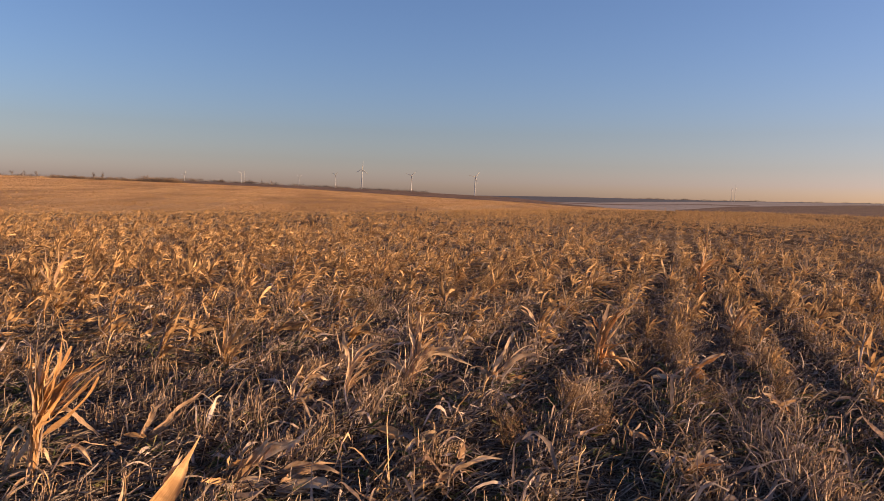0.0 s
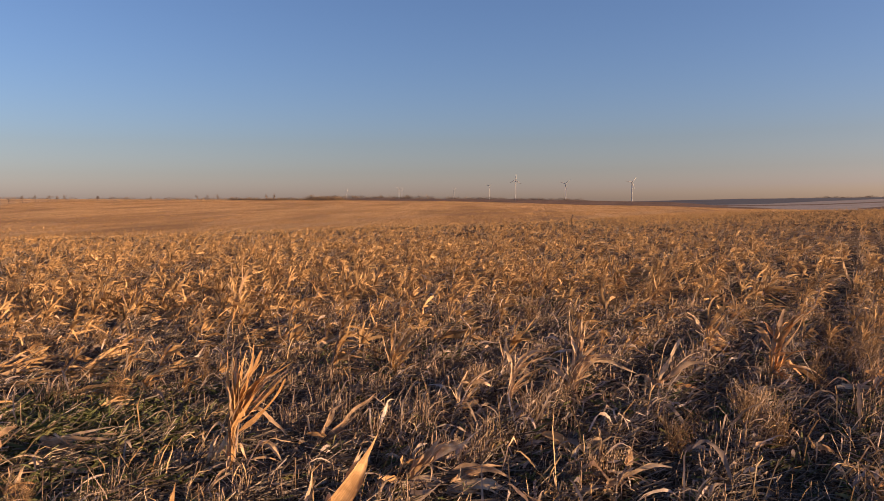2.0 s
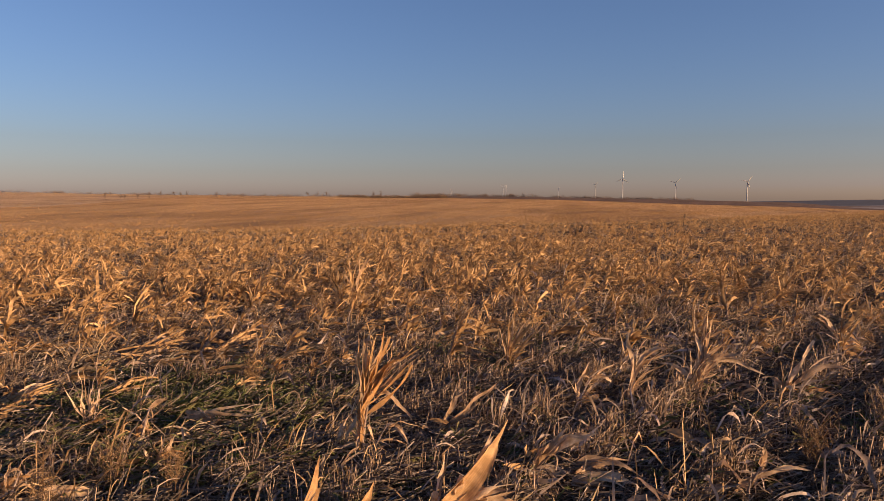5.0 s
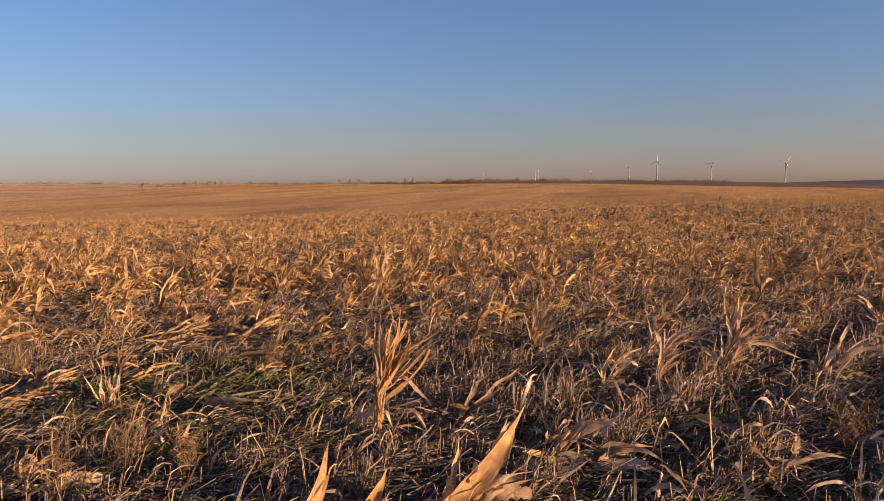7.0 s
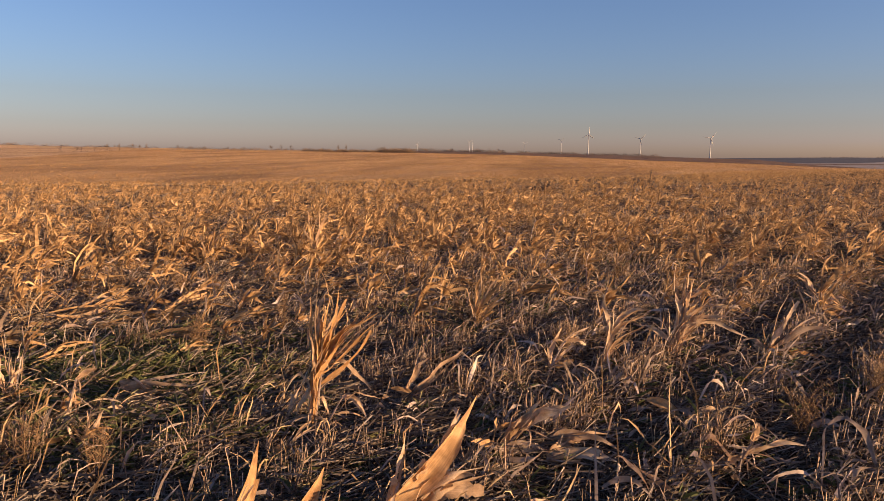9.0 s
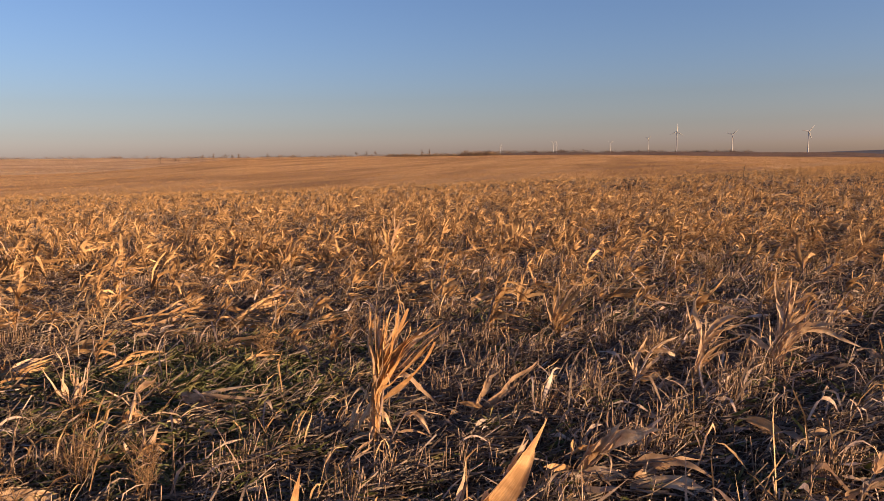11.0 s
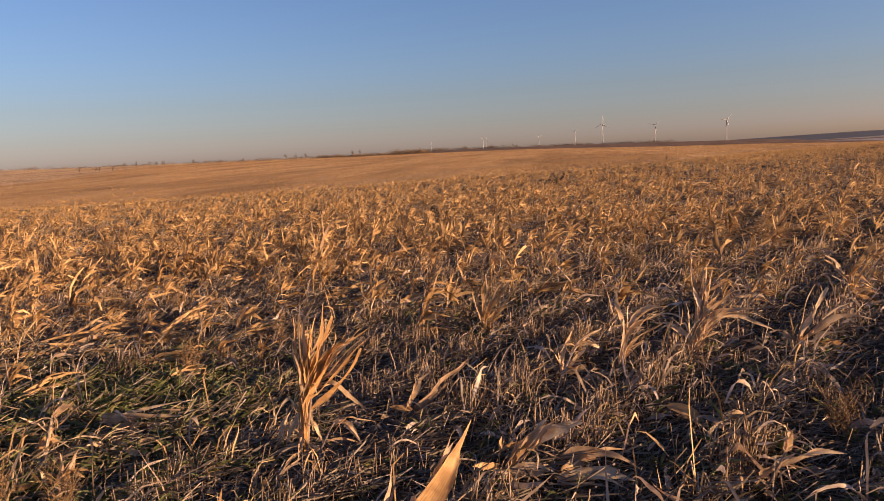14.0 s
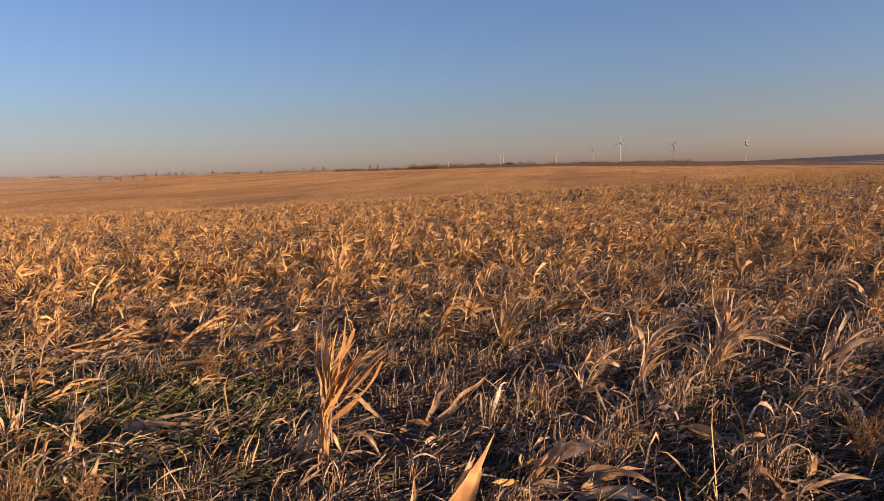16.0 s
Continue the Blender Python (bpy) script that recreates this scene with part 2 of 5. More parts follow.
def land(x, y):
    x, y = np.asarray(x, float), np.asarray(y, float)
    r = np.hypot(x, y)
    deg = np.degrees(np.arctan2(x, y))
    edge = edge_of(deg)
    z_edge = tabled(deg, (-48, -0.5), (-25, -0.6), (-14, -0.4), (-8, -0.2), (0, -0.1), (7, 0), (15, 0.02), (22, 0.12), (31, 0.4))
    near = -(EYE - 0.3 - z_edge) / edge / SLOPE
    crest = tabled(deg, (-60, -6), (-44, -8), (-40.8, -7), (-37, -4.6), (-34.7, -3.2), (-32.4, -0.5), (-30, 1.5), (-25, 2), (-20, 1.4), (-10, 0.3), (-4, -1.2), (2, -5), (5.8, -8), (8.7, -9.5), (13, -11.5), (17, -15), (22, -17), (30, -19))
    ridge = tabled(deg, (-47, 8), (-40, 7.2), (-37, 5.6), (-33, 4.8), (-25, 3.5), (-20, 2.8), (-10, 3.6), (-8, 3.8), (-1.8, 2.1), (2, 1), (5.8, -0.3), (8, -2), (11, -3.4), (13, -4.2), (15, -7.5), (17, -12), (19.3, -14), (22, -20), (45, -20))
    vale = tabled(deg, (8, -8), (12, -26), (60, -26))
    hill = tabled(deg, *HILL)
    rs = [0 * r, edge * 0.6, edge, edge * 1.5, 350 + 0 * r, 420 + 0 * r, 1000 + 0 * r, 2000 + 0 * r, 4600 + 0 * r, 4950 + 0 * r]
    zs = [0 * r, z_edge * 0.4, z_edge] + [EYE + p * SLOPE * d for p, d in ((near - 14, rs[3]), (crest, rs[4]), (np.minimum(crest, ridge) - 3, rs[5]), (ridge, rs[6]), (vale, rs[7]), (hill, rs[8]), (hill - 3, rs[9]))]
    z = zs[0]
    for k in range(len(rs) - 1):
        f = np.clip((r - rs[k]) / (rs[k + 1] - rs[k]), 0, 1)
        z = np.where(r >= rs[k], zs[k] * (1 - f) + zs[k + 1] * f, z)
    s = x * math.cos(ROW_TURN) - y * math.sin(ROW_TURN)
    fade = np.clip(1.5 - r / 40, 0, 1)
    return z + fade * 0.028 * np.cos((s - 0.14) / ROW_GAP * 2 * math.pi)


def far_rings(degs):
    """Distances, by bearing, of the boundaries between the fields in the far vale."""
    vale, hill = tabled(degs, (8, -8), (12, -26)) * SLOPE * 2000, tabled(degs, *HILL) * SLOPE * 4600
    rise = (hill - vale) / 2600
    brown = tabled(degs, (20, -18), (25.5, -15), (29.2, -6), (31, -4.4), (33, -1.8), (36.3, 2.2), (38.5, 4.2))
    strip = np.maximum(tabled(degs, (19.7, -10.6), (23.4, -8.8), (27.3, -4.8), (29.2, -4.3)), brown + 1)
    woods = tabled(degs, (9, -12), (15, -10), (19.7, -8), (23, -4), (27, -0.4), (31, 2.6), (36, 5.2), (45, 7.2))
    rings = [0 * degs + 1900, 0 * degs + 2000]
    for pitch in (brown, strip - 0.7, strip + 0.7, woods):
        r = (2000 * rise - vale) / (rise - pitch * SLOPE)
        r = np.where(r < 0, 4500, r)
        rings.append(np.maximum(np.clip(r, 2050, 4500), rings[-1] + 8))
    return np.array(rings + [0 * degs + 4600, 0 * degs + 4949])


def stubble_end(deg):
    """Where the far stubble field gives way to grassland."""
    return tabled(deg, (-48, 215), (-40, 225), (-37, 260), (-33, 352), (-30, 385))


def mesh_object(name, verts, faces, mat, parent=None, uv=None, smooth=True, label=""):
    """faces: an array of quads or triangles. mat: one material."""
    me = bpy.data.meshes.new(name)
    verts, faces = np.asarray(verts, np.float32).reshape(-1, 3), np.asarray(faces, np.int32)
    k = faces.shape[1]
    me.vertices.add(len(verts))
    me.vertices.foreach_set("co", verts.ravel())
    me.loops.add(faces.size)
    me.loops.foreach_set("vertex_index", faces.ravel())
    me.polygons.add(len(faces))
    me.polygons.foreach_set("loop_start", np.arange(0, faces.size, k, dtype=np.int32))
    me.polygons.foreach_set("use_smooth", np.full(len(faces), smooth))
    if uv is not None:
        me.uv_layers.new(name="UVMap").data.foreach_set("uv", np.asarray(uv, np.float32)[faces.ravel()].ravel())
    me.update(calc_edges=True)
    me.materials.append(mat)
    ob = new(name, me)
    if parent:
        ob.parent = parent
    if label:
        tagged(ob, label)
    return ob


def ground():
    degs = np.concatenate([np.arange(-180, -60, 2), np.arange(-60, 50, 0.42), np.arange(50, 180, 2)])
    rad = np.concatenate([[0.05, 0.5, 1.0, 1.5], 2.0 * 1.026 ** np.arange(0, 306)])
    rad = rad[rad < 1900]
    a, r = np.meshgrid(np.radians(degs), rad)
    r = np.concatenate([r, far_rings(degs)])
    a = np.tile(np.radians(degs), (len(r), 1))
    x, y = r * np.sin(a), r * np.cos(a)
    z = land(x, y)
    close = rad < 40
    crumbs = [[noise.noise((u * 9, v * 9, 0.0)) + 0.8 * noise.noise((u * 23, v * 23, 5.0)) for u, v in zip(xr, yr)] for xr, yr in zip(x[: len(rad)][close], y[: len(rad)][close])]
    z[: len(rad)][close] += np.array(crumbs) * np.clip(0.022 - r[: len(rad)][close] * 0.0005, 0, 0.022)
    n, m = len(r), len(degs)
    i = np.arange(n - 1)[:, None] * m + np.arange(m)[None]
    j = np.arange(n - 1)[:, None] * m + (np.arange(m)[None] + 1) % m
    faces = np.stack([i, j, j + m, i + m], -1)[..., ::-1].reshape(-1, 4)
    ob = mesh_object("ground", np.stack([x, y, z], -1), faces, mat_soil)
    fr = np.sqrt(r[1:] * r[:-1]).ravel()
    fd = np.tile(degs, n - 1)
    edge = edge_of(fd)
    zone = np.zeros(len(faces), np.int32)
    zone[np.random.default_rng(7).uniform(9, 24, len(fr)) < fr] = 6
    zone[fr > edge * 1.05] = 1
    zone[fr > 385] = 2
    zone[(fr > stubble_end(fd)) & (fd < -14)] = 3
    # beyond: a brown field, a pale one with a dark strip across it, and woods tinted with painted haze
    band = np.repeat(np.arange(n - 1) - len(rad), m)
    zone[band >= 0] = 4
    zone[(band <= 1) & (band >= 0) & (fd > 25)] = 2
    zone[(band == 3) & (fd > 12) & (fd < 30)] = 2
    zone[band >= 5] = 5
    for mt in (mat_stubble, mat_plough, mat_grass, mat_pale, mat_hazed_wood, mat_trash):
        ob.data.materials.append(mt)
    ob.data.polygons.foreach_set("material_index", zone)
    tagged(ob, "dark crumbly soil under harvested maize, running into far stubble fields", "ground", kind="structure")


ground()

# ---- building blocks for plants ----


def blades(p0, p1, width, bend, roll, twist, fold, seg, rng, across=2, chopped=False, lift=None):
    """Strips from p0 to p1: arched by bend, turned by roll and twist, folded along the middle, tapering to the tip."""
    p0, p1 = np.atleast_2d(p0).astype(float), np.atleast_2d(p1).astype(float)
    n = len(p0)
    width, bend, roll, twist, fold = (np.broadcast_to(np.asarray(v, float), (n,)) for v in (width, bend, roll, twist, fold))
    t = np.linspace(0, 1, seg + 1)
    way = p1 - p0
    length = np.linalg.norm(way, axis=1)
    up = np.array([0, 0, 1.0])
    # some arch evenly, some are snapped at a kink and hang from there
    kink, sharp = rng.uniform(0.25, 0.75, (n, 1)), rng.uniform(0, 0.6, (n, 1))
    arch = (1 - sharp) * (4 * t * (1 - t) * (1.3 - 0.6 * t))[None] + sharp * np.minimum(t[None] / kink, (1 - t[None]) / (1 - kink))
    mid = p0[:, None] + way[:, None] * t[None, :, None] + up * ((bend * length)[:, None] * arch)[..., None]
    for waves in (1.0, 2.3, 4.4) if seg > 3 else (1.0, 2.3):
        sway = rng.normal(0, 0.035 / waves, (n, 1, 3)) * length[:, None, None]
        mid = mid + sway * (np.sin(t[None] * waves * math.pi + rng.uniform(-0.3, 0.3, (n, 1)) * t[None]) * np.minimum(1, t * 4))[..., None]
    tang = np.gradient(mid, axis=1)
    tang /= np.linalg.norm(tang, axis=2, keepdims=True) + 1e-9
    ref = np.stack([np.cos(roll), np.sin(roll), 0.35 * np.sin(roll * 3) if lift is None else lift + 0 * roll], -1)
    side = np.cross(tang, ref[:, None])
    side /= np.linalg.norm(side, axis=2, keepdims=True) + 1e-9
    norm = np.cross(side, tang)
    ang = twist[:, None] * t[None]
    side, norm = side * np.cos(ang)[..., None] + norm * np.sin(ang)[..., None], norm * np.cos(ang)[..., None] - side * np.sin(ang)[..., None]
    torn = rng.uniform(0, 1, (n, 1)) < 0.3
    prof = (0.45 + 0.55 * np.clip(t / 0.25, 0, 1)) * np.where(torn, 1 - 0.6 * t**3, np.clip(1 - t**1.6, 0, 1) ** 0.85 + 0.02)
    if chopped:
        prof = np.ones((n, seg + 1))
    half = 0.5 * width[:, None] * prof * rng.uniform(0.68, 1.14, (n, seg + 1))
    wave = np.sin(t[None] * 9 + rng.uniform(0, 6, (n, 1))) * 0.35 * half
    if across == 1:
        v = np.stack([mid - side * half[..., None], mid + side * half[..., None]], 2)
    else:
        sink = (fold[:, None] * half)[..., None] * norm
        v = np.stack([mid - side * half[..., None] + norm * wave[..., None], mid - sink, mid + side * half[..., None] - norm * wave[..., None]], 2)
    k = across + 1
    uv = np.stack(np.broadcast_arrays(np.linspace(0, 1, k)[None, None], t[None, :, None] * (length * 3)[:, None, None]), -1) + rng.uniform(0, 40, (n, 1, 1, 2))
    base = np.arange(n)[:, None, None] * (seg + 1) * k
    q = base + np.arange(seg)[None, :, None] * k + np.arange(across)[None, None]
    faces = np.stack([q, q + 1, q + k + 1, q + k], -1)
    return v.reshape(-1, 3), faces.reshape(-1, 4), uv.reshape(-1, 2)


def stems(p0, p1, r0, r1, sides=4, cap=True):
    """Straight tapering stems, one after another in one mesh."""
    p0, p1 = np.atleast_2d(p0).astype(float), np.atleast_2d(p1).astype(float)
    n = len(p0)
    r0, r1 = np.broadcast_to(np.asarray(r0, float), (n,)), np.broadcast_to(np.asarray(r1, float), (n,))
    way = p1 - p0
    way /= np.linalg.norm(way, axis=1, keepdims=True) + 1e-9
    a = np.cross(way, np.where(np.abs(way[:, 2:]) > 0.9, [[1.0, 0, 0]], [[0, 0, 1.0]]))
    a /= np.linalg.norm(a, axis=1, keepdims=True) + 1e-9
    b = np.cross(way, a)
    th = np.arange(sides) / sides * 2 * math.pi
    ring = a[:, None] * np.cos(th)[None, :, None] + b[:, None] * np.sin(th)[None, :, None]
    v = np.stack([p0[:, None] + ring * r0[:, None, None], p1[:, None] + ring * r1[:, None, None]], 1)
    base = np.arange(n)[:, None] * 2 * sides
    i, j = np.arange(sides), (np.arange(sides) + 1) % sides
    faces = np.stack([base + i, base + j, base + j + sides, base + i + sides], -1).reshape(-1, 4)
    if cap and sides == 4:
        faces = np.concatenate([faces, base + np.array([4, 5, 6, 7])])
    uv = np.stack(np.broadcast_arrays(np.tile(th, 2)[None] / 6.28, np.repeat([0, 0.6], sides)[None] + np.zeros((n, 1))), -1)
    return v.reshape(-1, 3), faces, uv.reshape(-1, 2)


def husk_block(a, b, width, face, rng):
    """A broad cupped husk from a to b, turned to face, its end torn into ragged points."""
    a, b, face = np.asarray(a, float), np.asarray(b, float), np.asarray(face, float)
    rows, cols = 18, 11
    t, s = np.linspace(0, 1, rows)[:, None], np.linspace(-1, 1, cols)[None]
    way = b - a
    length = np.linalg.norm(way)
    side = np.cross(way, face)
    side /= np.linalg.norm(side)
    out = np.cross(side, way) / length
    reach = 1 - 0.42 * np.abs(s - rng.uniform(0.1, 0.4)) ** 1.5 + rng.uniform(-0.14, 0.03, (1, cols))
    along = t * reach
    half = 0.5 * width * (0.35 + 0.65 * np.sin(np.clip(along / 0.5, 0, 1) * math.pi / 2)) * np.clip(1.3 - along, 0.2, 1) ** 0.8
    ripple = 0.10 * np.sin(s * 7 + rng.uniform(0, 6)) * t + 0.05 * np.sin(t * 11 + s * 3 + rng.uniform(0, 6))
    depth = half * (0.75 * s**2 + ripple)
    bow = 0.07 * length * np.sin(along * math.pi) - 0.05 * length * along**3
    v = a + way * along[..., None] + side * (half * s)[..., None] + out * (depth + bow)[..., None]
    q = (np.arange(rows - 1)[:, None] * cols + np.arange(cols - 1)[None]).reshape(-1, 1)
    uv = np.stack(np.broadcast_arrays(s * 0.5 + 0.5 + rng.uniform(0, 20), t * length * 3), -1)
    return v.reshape(-1, 3), q + np.array([0, 1, cols + 1, cols]), uv.reshape(-1, 2)


def joined(*blocks):
    v, f, u, at = [], [], [], 0
    for bv, bf, bu in blocks:
        v.append(bv), f.append(bf + at), u.append(bu)
        at += len(bv)
    return np.concatenate(v), np.concatenate(f), np.concatenate(u)


def stalk_block(points, radius):
    """A jointed stalk through the given points, thicker at the joints."""
    blocks = []
    for k in range(len(points) - 1):
        r = radius * (1 - 0.5 * k / (len(points) - 1))
        a, b = np.array(points[k]), np.array(points[k + 1])
        blocks.append(stems(a, b, r, r * 0.88, 8, False))
        blocks.append(stems(b - (b - a) * 0.06, b + (b - a) * 0.03, r * 1.2, r * 1.15, 8, False))
    return joined(*blocks)


def part(name, block, mat, parent, label=""):
    return mesh_object(name, block[0], block[1], mat, parent, block[2], True, label)


LABELS = {
    "sheaf": "tall dried maize plant with a dense golden sheaf of leaves",
    "upright": "dried tan maize plant standing upright with curled leaves",
    "leaning": "dried maize plant leaning over with ragged tan leaves",
    "broken": "broken dried maize plant with bleached leaves bent to the soil",
    "fallen": "flattened dry maize plant with leaves lying on dark soil",
}
HERO_SPOTS = []
LAID = []  # where fallen plants press the stubble down


def corn_plant(kind, x, y, leaves, ruddy=False):
    """leaves: across, deep and high of the foot, then of the tip, from the plant's base; width; arch."""
    rng = np.random.default_rng(int(abs(x * 977 + y * 131) * 10))
    z = float(land(x, y))
    plant = tagged(new("corn_plant"), "dried maize plant with reddish-orange husks and tan leaves" if ruddy else LABELS[kind], "maize plant", "dried maize plants")
    tone = mat_ruddy if ruddy else (mat_gold_leaf if math.hypot(x, y) > 6.2 else mat_leaf)
    plant.location = (x, y, z)
    HERO_SPOTS.append((x, y))
    if kind in ("fallen", "broken"):
        LAID.extend((x + 0.5 * (l[0] + l[3]), y + 0.5 * (l[1] + l[4]), 0.16 + 0.3 * math.hypot(l[3] - l[0], l[4] - l[1])) for l in leaves[:3])
    v = Vector((x + 0.15, y - 0.3, 0)).normalized()
    deep, right = np.array(v), np.array((v.y, -v.x, 0))

    def place(o, d, h):
        return right * o + deep * d + np.array((0, 0, max(h, 0.02) - 0.02))

    feet = sorted((l[:3] for l in leaves), key=lambda q: q[2])
    top = feet[-1]
    if top[2] > 0.09:
        n = 4
        pts = [place(top[0] * (k / n) ** 1.3, top[1] * k / n, top[2] * k / n) for k in range(n + 1)]
        pts[0][2] = -0.03
        part("stalk", stalk_block(pts, 0.011 if top[2] > 0.3 else 0.008), mat_stalk, plant)
    if kind == "sheaf":
        # a thick sheaf: the leaf sheaths rise together and fan out
        for _ in range(27):
            i, j = rng.integers(0, 7, 2)
            f, g = rng.beta(0.6, 0.6), rng.uniform(0.75, 1.08)
            foot = place(rng.normal(0.01, 0.012), rng.normal(0, 0.014), rng.uniform(0.28, 0.48))
            tip = np.array(place(*leaves[i][3:6])) * f + np.array(place(*leaves[j][3:6])) * (1 - f)
            tip = foot + (tip - foot) * g + rng.normal(0, 0.03, 3)
            part("leaf", blades(foot, tip, rng.uniform(0.02, 0.042), rng.normal(0.03, 0.05), math.atan2(-0.75 * deep[1] + 0.66 * right[1], -0.75 * deep[0] + 0.66 * right[0]) + rng.normal(0, 0.25), rng.normal(0, 0.35), rng.uniform(0.05, 0.25), 11, rng), mat_husk if rng.uniform() < 0.7 else mat_gold_leaf, plant)
        # sheaths wrapped round the stalk's lower half
        for k in range(7):
            foot = place(rng.normal(0, 0.014), rng.normal(-0.01, 0.012), 0.03 + 0.02 * k)
            tip = place(rng.normal(0.015, 0.02), rng.normal(-0.02, 0.015), rng.uniform(0.38, 0.52))
            part("leaf", blades(foot, tip, rng.uniform(0.02, 0.034), rng.normal(0, 0.01), math.atan2(-0.6 * deep[1] + 0.8 * right[1], -0.6 * deep[0] + 0.8 * right[0]) + rng.normal(0, 0.4), rng.normal(0, 0.4), 0.5, 8, rng), mat_husk if k % 2 else mat_leaf, plant)
        for _ in range(7):
            a0, ln = rng.uniform(0, 6.3), rng.uniform(0.1, 0.3)
            foot = place(0, 0, rng.uniform(0.05, 0.3))
            tip = foot + np.array((math.cos(a0) * ln, math.sin(a0) * ln, -foot[2] * rng.uniform(0.2, 0.95)))
            part("leaf", blades(foot, tip, rng.uniform(0.014, 0.034), rng.uniform(0.1, 0.4), rng.uniform(0, 6.3), rng.normal(0, 1.2), 0.4, 9, rng), mat_leaf, plant)
    if kind in ("broken", "leaning", "upright") and math.hypot(x, y) < 9:
        # torn husks round the ear's place, low on the stalk
        for _ in range(4 if kind == "broken" else 2):
            a0, ln = rng.normal(0.4, 1.2), rng.uniform(0.09, 0.19)
            foot = np.array((rng.normal(0, 0.02), rng.normal(0, 0.02), rng.uniform(0.03, 0.12)))
            tip = foot + np.array((math.cos(a0) * ln, math.sin(a0) * ln, ln * rng.uniform(-0.3, 0.6)))
            tip[2] = max(tip[2], 0.02)
            part("husk", blades(foot, tip, rng.uniform(0.028, 0.055), rng.uniform(0.0, 0.2), rng.normal(-0.6, 0.6), rng.normal(0, 0.5), rng.uniform(0.2, 0.6), 7, rng), mat_ruddy if ruddy else mat_husk, plant)
    if kind == "upright" and top[2] > 0.09:
        for _ in range(9 if top[2] > 0.24 else 3):
            f = rng.uniform(0.5, 1.2)
            foot = pts[0] * 0.4 + rng.normal(0, 0.008, 3)
            tip = pts[-1] * f + rng.normal(0, 0.045, 3)
            part("leaf", blades(foot, tip, rng.uniform(0.018, 0.034), rng.normal(0, 0.03), rng.uniform(0, 6.3), rng.normal(0, 1.6), 0.6, 9, rng), tone, plant)
        for _ in range(3):
            a0, ln = rng.uniform(0, 6.3), rng.uniform(0.1, 0.22)
            foot = pts[-1] * rng.uniform(0.15, 0.6)
            tip = foot + np.array((math.cos(a0) * ln, math.sin(a0) * ln, -foot[2] * rng.uniform(0.3, 0.95)))
            part("leaf", blades(foot, tip, rng.uniform(0.012, 0.026), rng.uniform(0.1, 0.35), rng.uniform(0, 6.3), rng.normal(0, 1.2), 0.4, 9, rng), mat_leaf, plant)
    if kind in ("upright", "leaning") and math.hypot(x, y) > 6:
        # the ragged sheaf of a standing plant, blown over to one side
        for _ in range(14):
            f, a0, ln = rng.uniform(0.15, 1.05), rng.normal(0.2, 0.9), rng.uniform(0.14, 0.34)
            foot = place(top[0] * f, top[1] * f, max(top[2], 0.2) * f)
            tip = foot + np.array((math.cos(a0) * ln, math.sin(a0) * ln, ln * rng.uniform(-0.7, 1.3)))
            tip[2] = max(tip[2], 0.02)
            part("leaf", blades(foot, tip, rng.uniform(0.018, 0.042), rng.uniform(0.0, 0.3), rng.normal(-0.7, 0.8), rng.normal(0, 1.0), 0.4, 7, rng), tone, plant)
    if kind == "fallen" and math.hypot(x, y) > 4.9:
        # the flattened sheaf: more leaves lying along the first ones
        for l in leaves[:2]:
            for _ in range(5):
                foot = place(*l[:3]) + rng.normal(0, 0.035, 3) + np.array((0, 0, 0.03))
                tip = place(*l[3:6]) + rng.normal(0, 0.07, 3) + np.array((0, 0, rng.uniform(0.0, 0.07)))
                foot[2], tip[2] = max(foot[2], 0.01), max(tip[2], 0.015)
                part("leaf", blades(foot, tip, rng.uniform(0.025, 0.05), rng.uniform(-0.02, 0.09), math.atan2(right[1], right[0]) + rng.normal(0, 0.5), rng.normal(0, 0.8), 0.4, 10, rng, lift=0.5), tone, plant)
    if math.hypot(x, y) < 8:
        # narrow shreds hanging about the stalk
        for _ in range(9):
            f, a0, ln = rng.uniform(0, 1), rng.normal(0.3, 1.6), rng.uniform(0.07, 0.24)
            foot = place(top[0] * f, top[1] * f, max(top[2], 0.08) * f) + rng.normal(0, 0.015, 3)
            foot[2] = max(foot[2], 0.01)
            tip = foot + np.array((math.cos(a0) * ln, math.sin(a0) * ln, ln * (rng.uniform(-0.5, 0.25) if kind == "fallen" else rng.uniform(-0.8, 1.0))))
            tip[2] = max(tip[2], 0.012)
            part("leaf", blades(foot, tip, rng.uniform(0.006, 0.016), rng.uniform(0.0, 0.45), rng.uniform(0, 6.3), rng.normal(0, 1.2), 0.4, 7, rng, 1), tone, plant)
    for o0, d0, h0, o1, d1, h1, w, bend in leaves:
        a, b = place(o0, d0, h0), place(o1, d1, h1)
        face = -0.6 * deep + 0.8 * right
        roll = math.atan2(face[1], face[0]) + rng.normal(0, 0.35)
        wide = w > 0.066 and math.hypot(x, y) < 5
        w = w if wide else (min(w * 1.45, 0.075) if kind in ("broken", "fallen") and math.hypot(x, y) < 4.5 else min(w, 0.05))
        tint = (mat_ruddy if ruddy else mat_husk) if wide else (tone if rng.uniform(0, 1) < (0.35 if ruddy else 0.75) else mat_leaf)
        if wide:
            block = husk_block(a, b, w * 1.4, right * 0.9 - deep * 0.5 + np.array((0, 0, 0.5)), rng)
        else:
            block = blades(a, b, w * 1.15, bend, roll, rng.normal(0, 0.7), rng.uniform(0.1, 0.5), 14, rng, lift=0.3 if kind in ("broken", "fallen") else None)
        part("husk" if wide else "leaf", block, tint, plant)
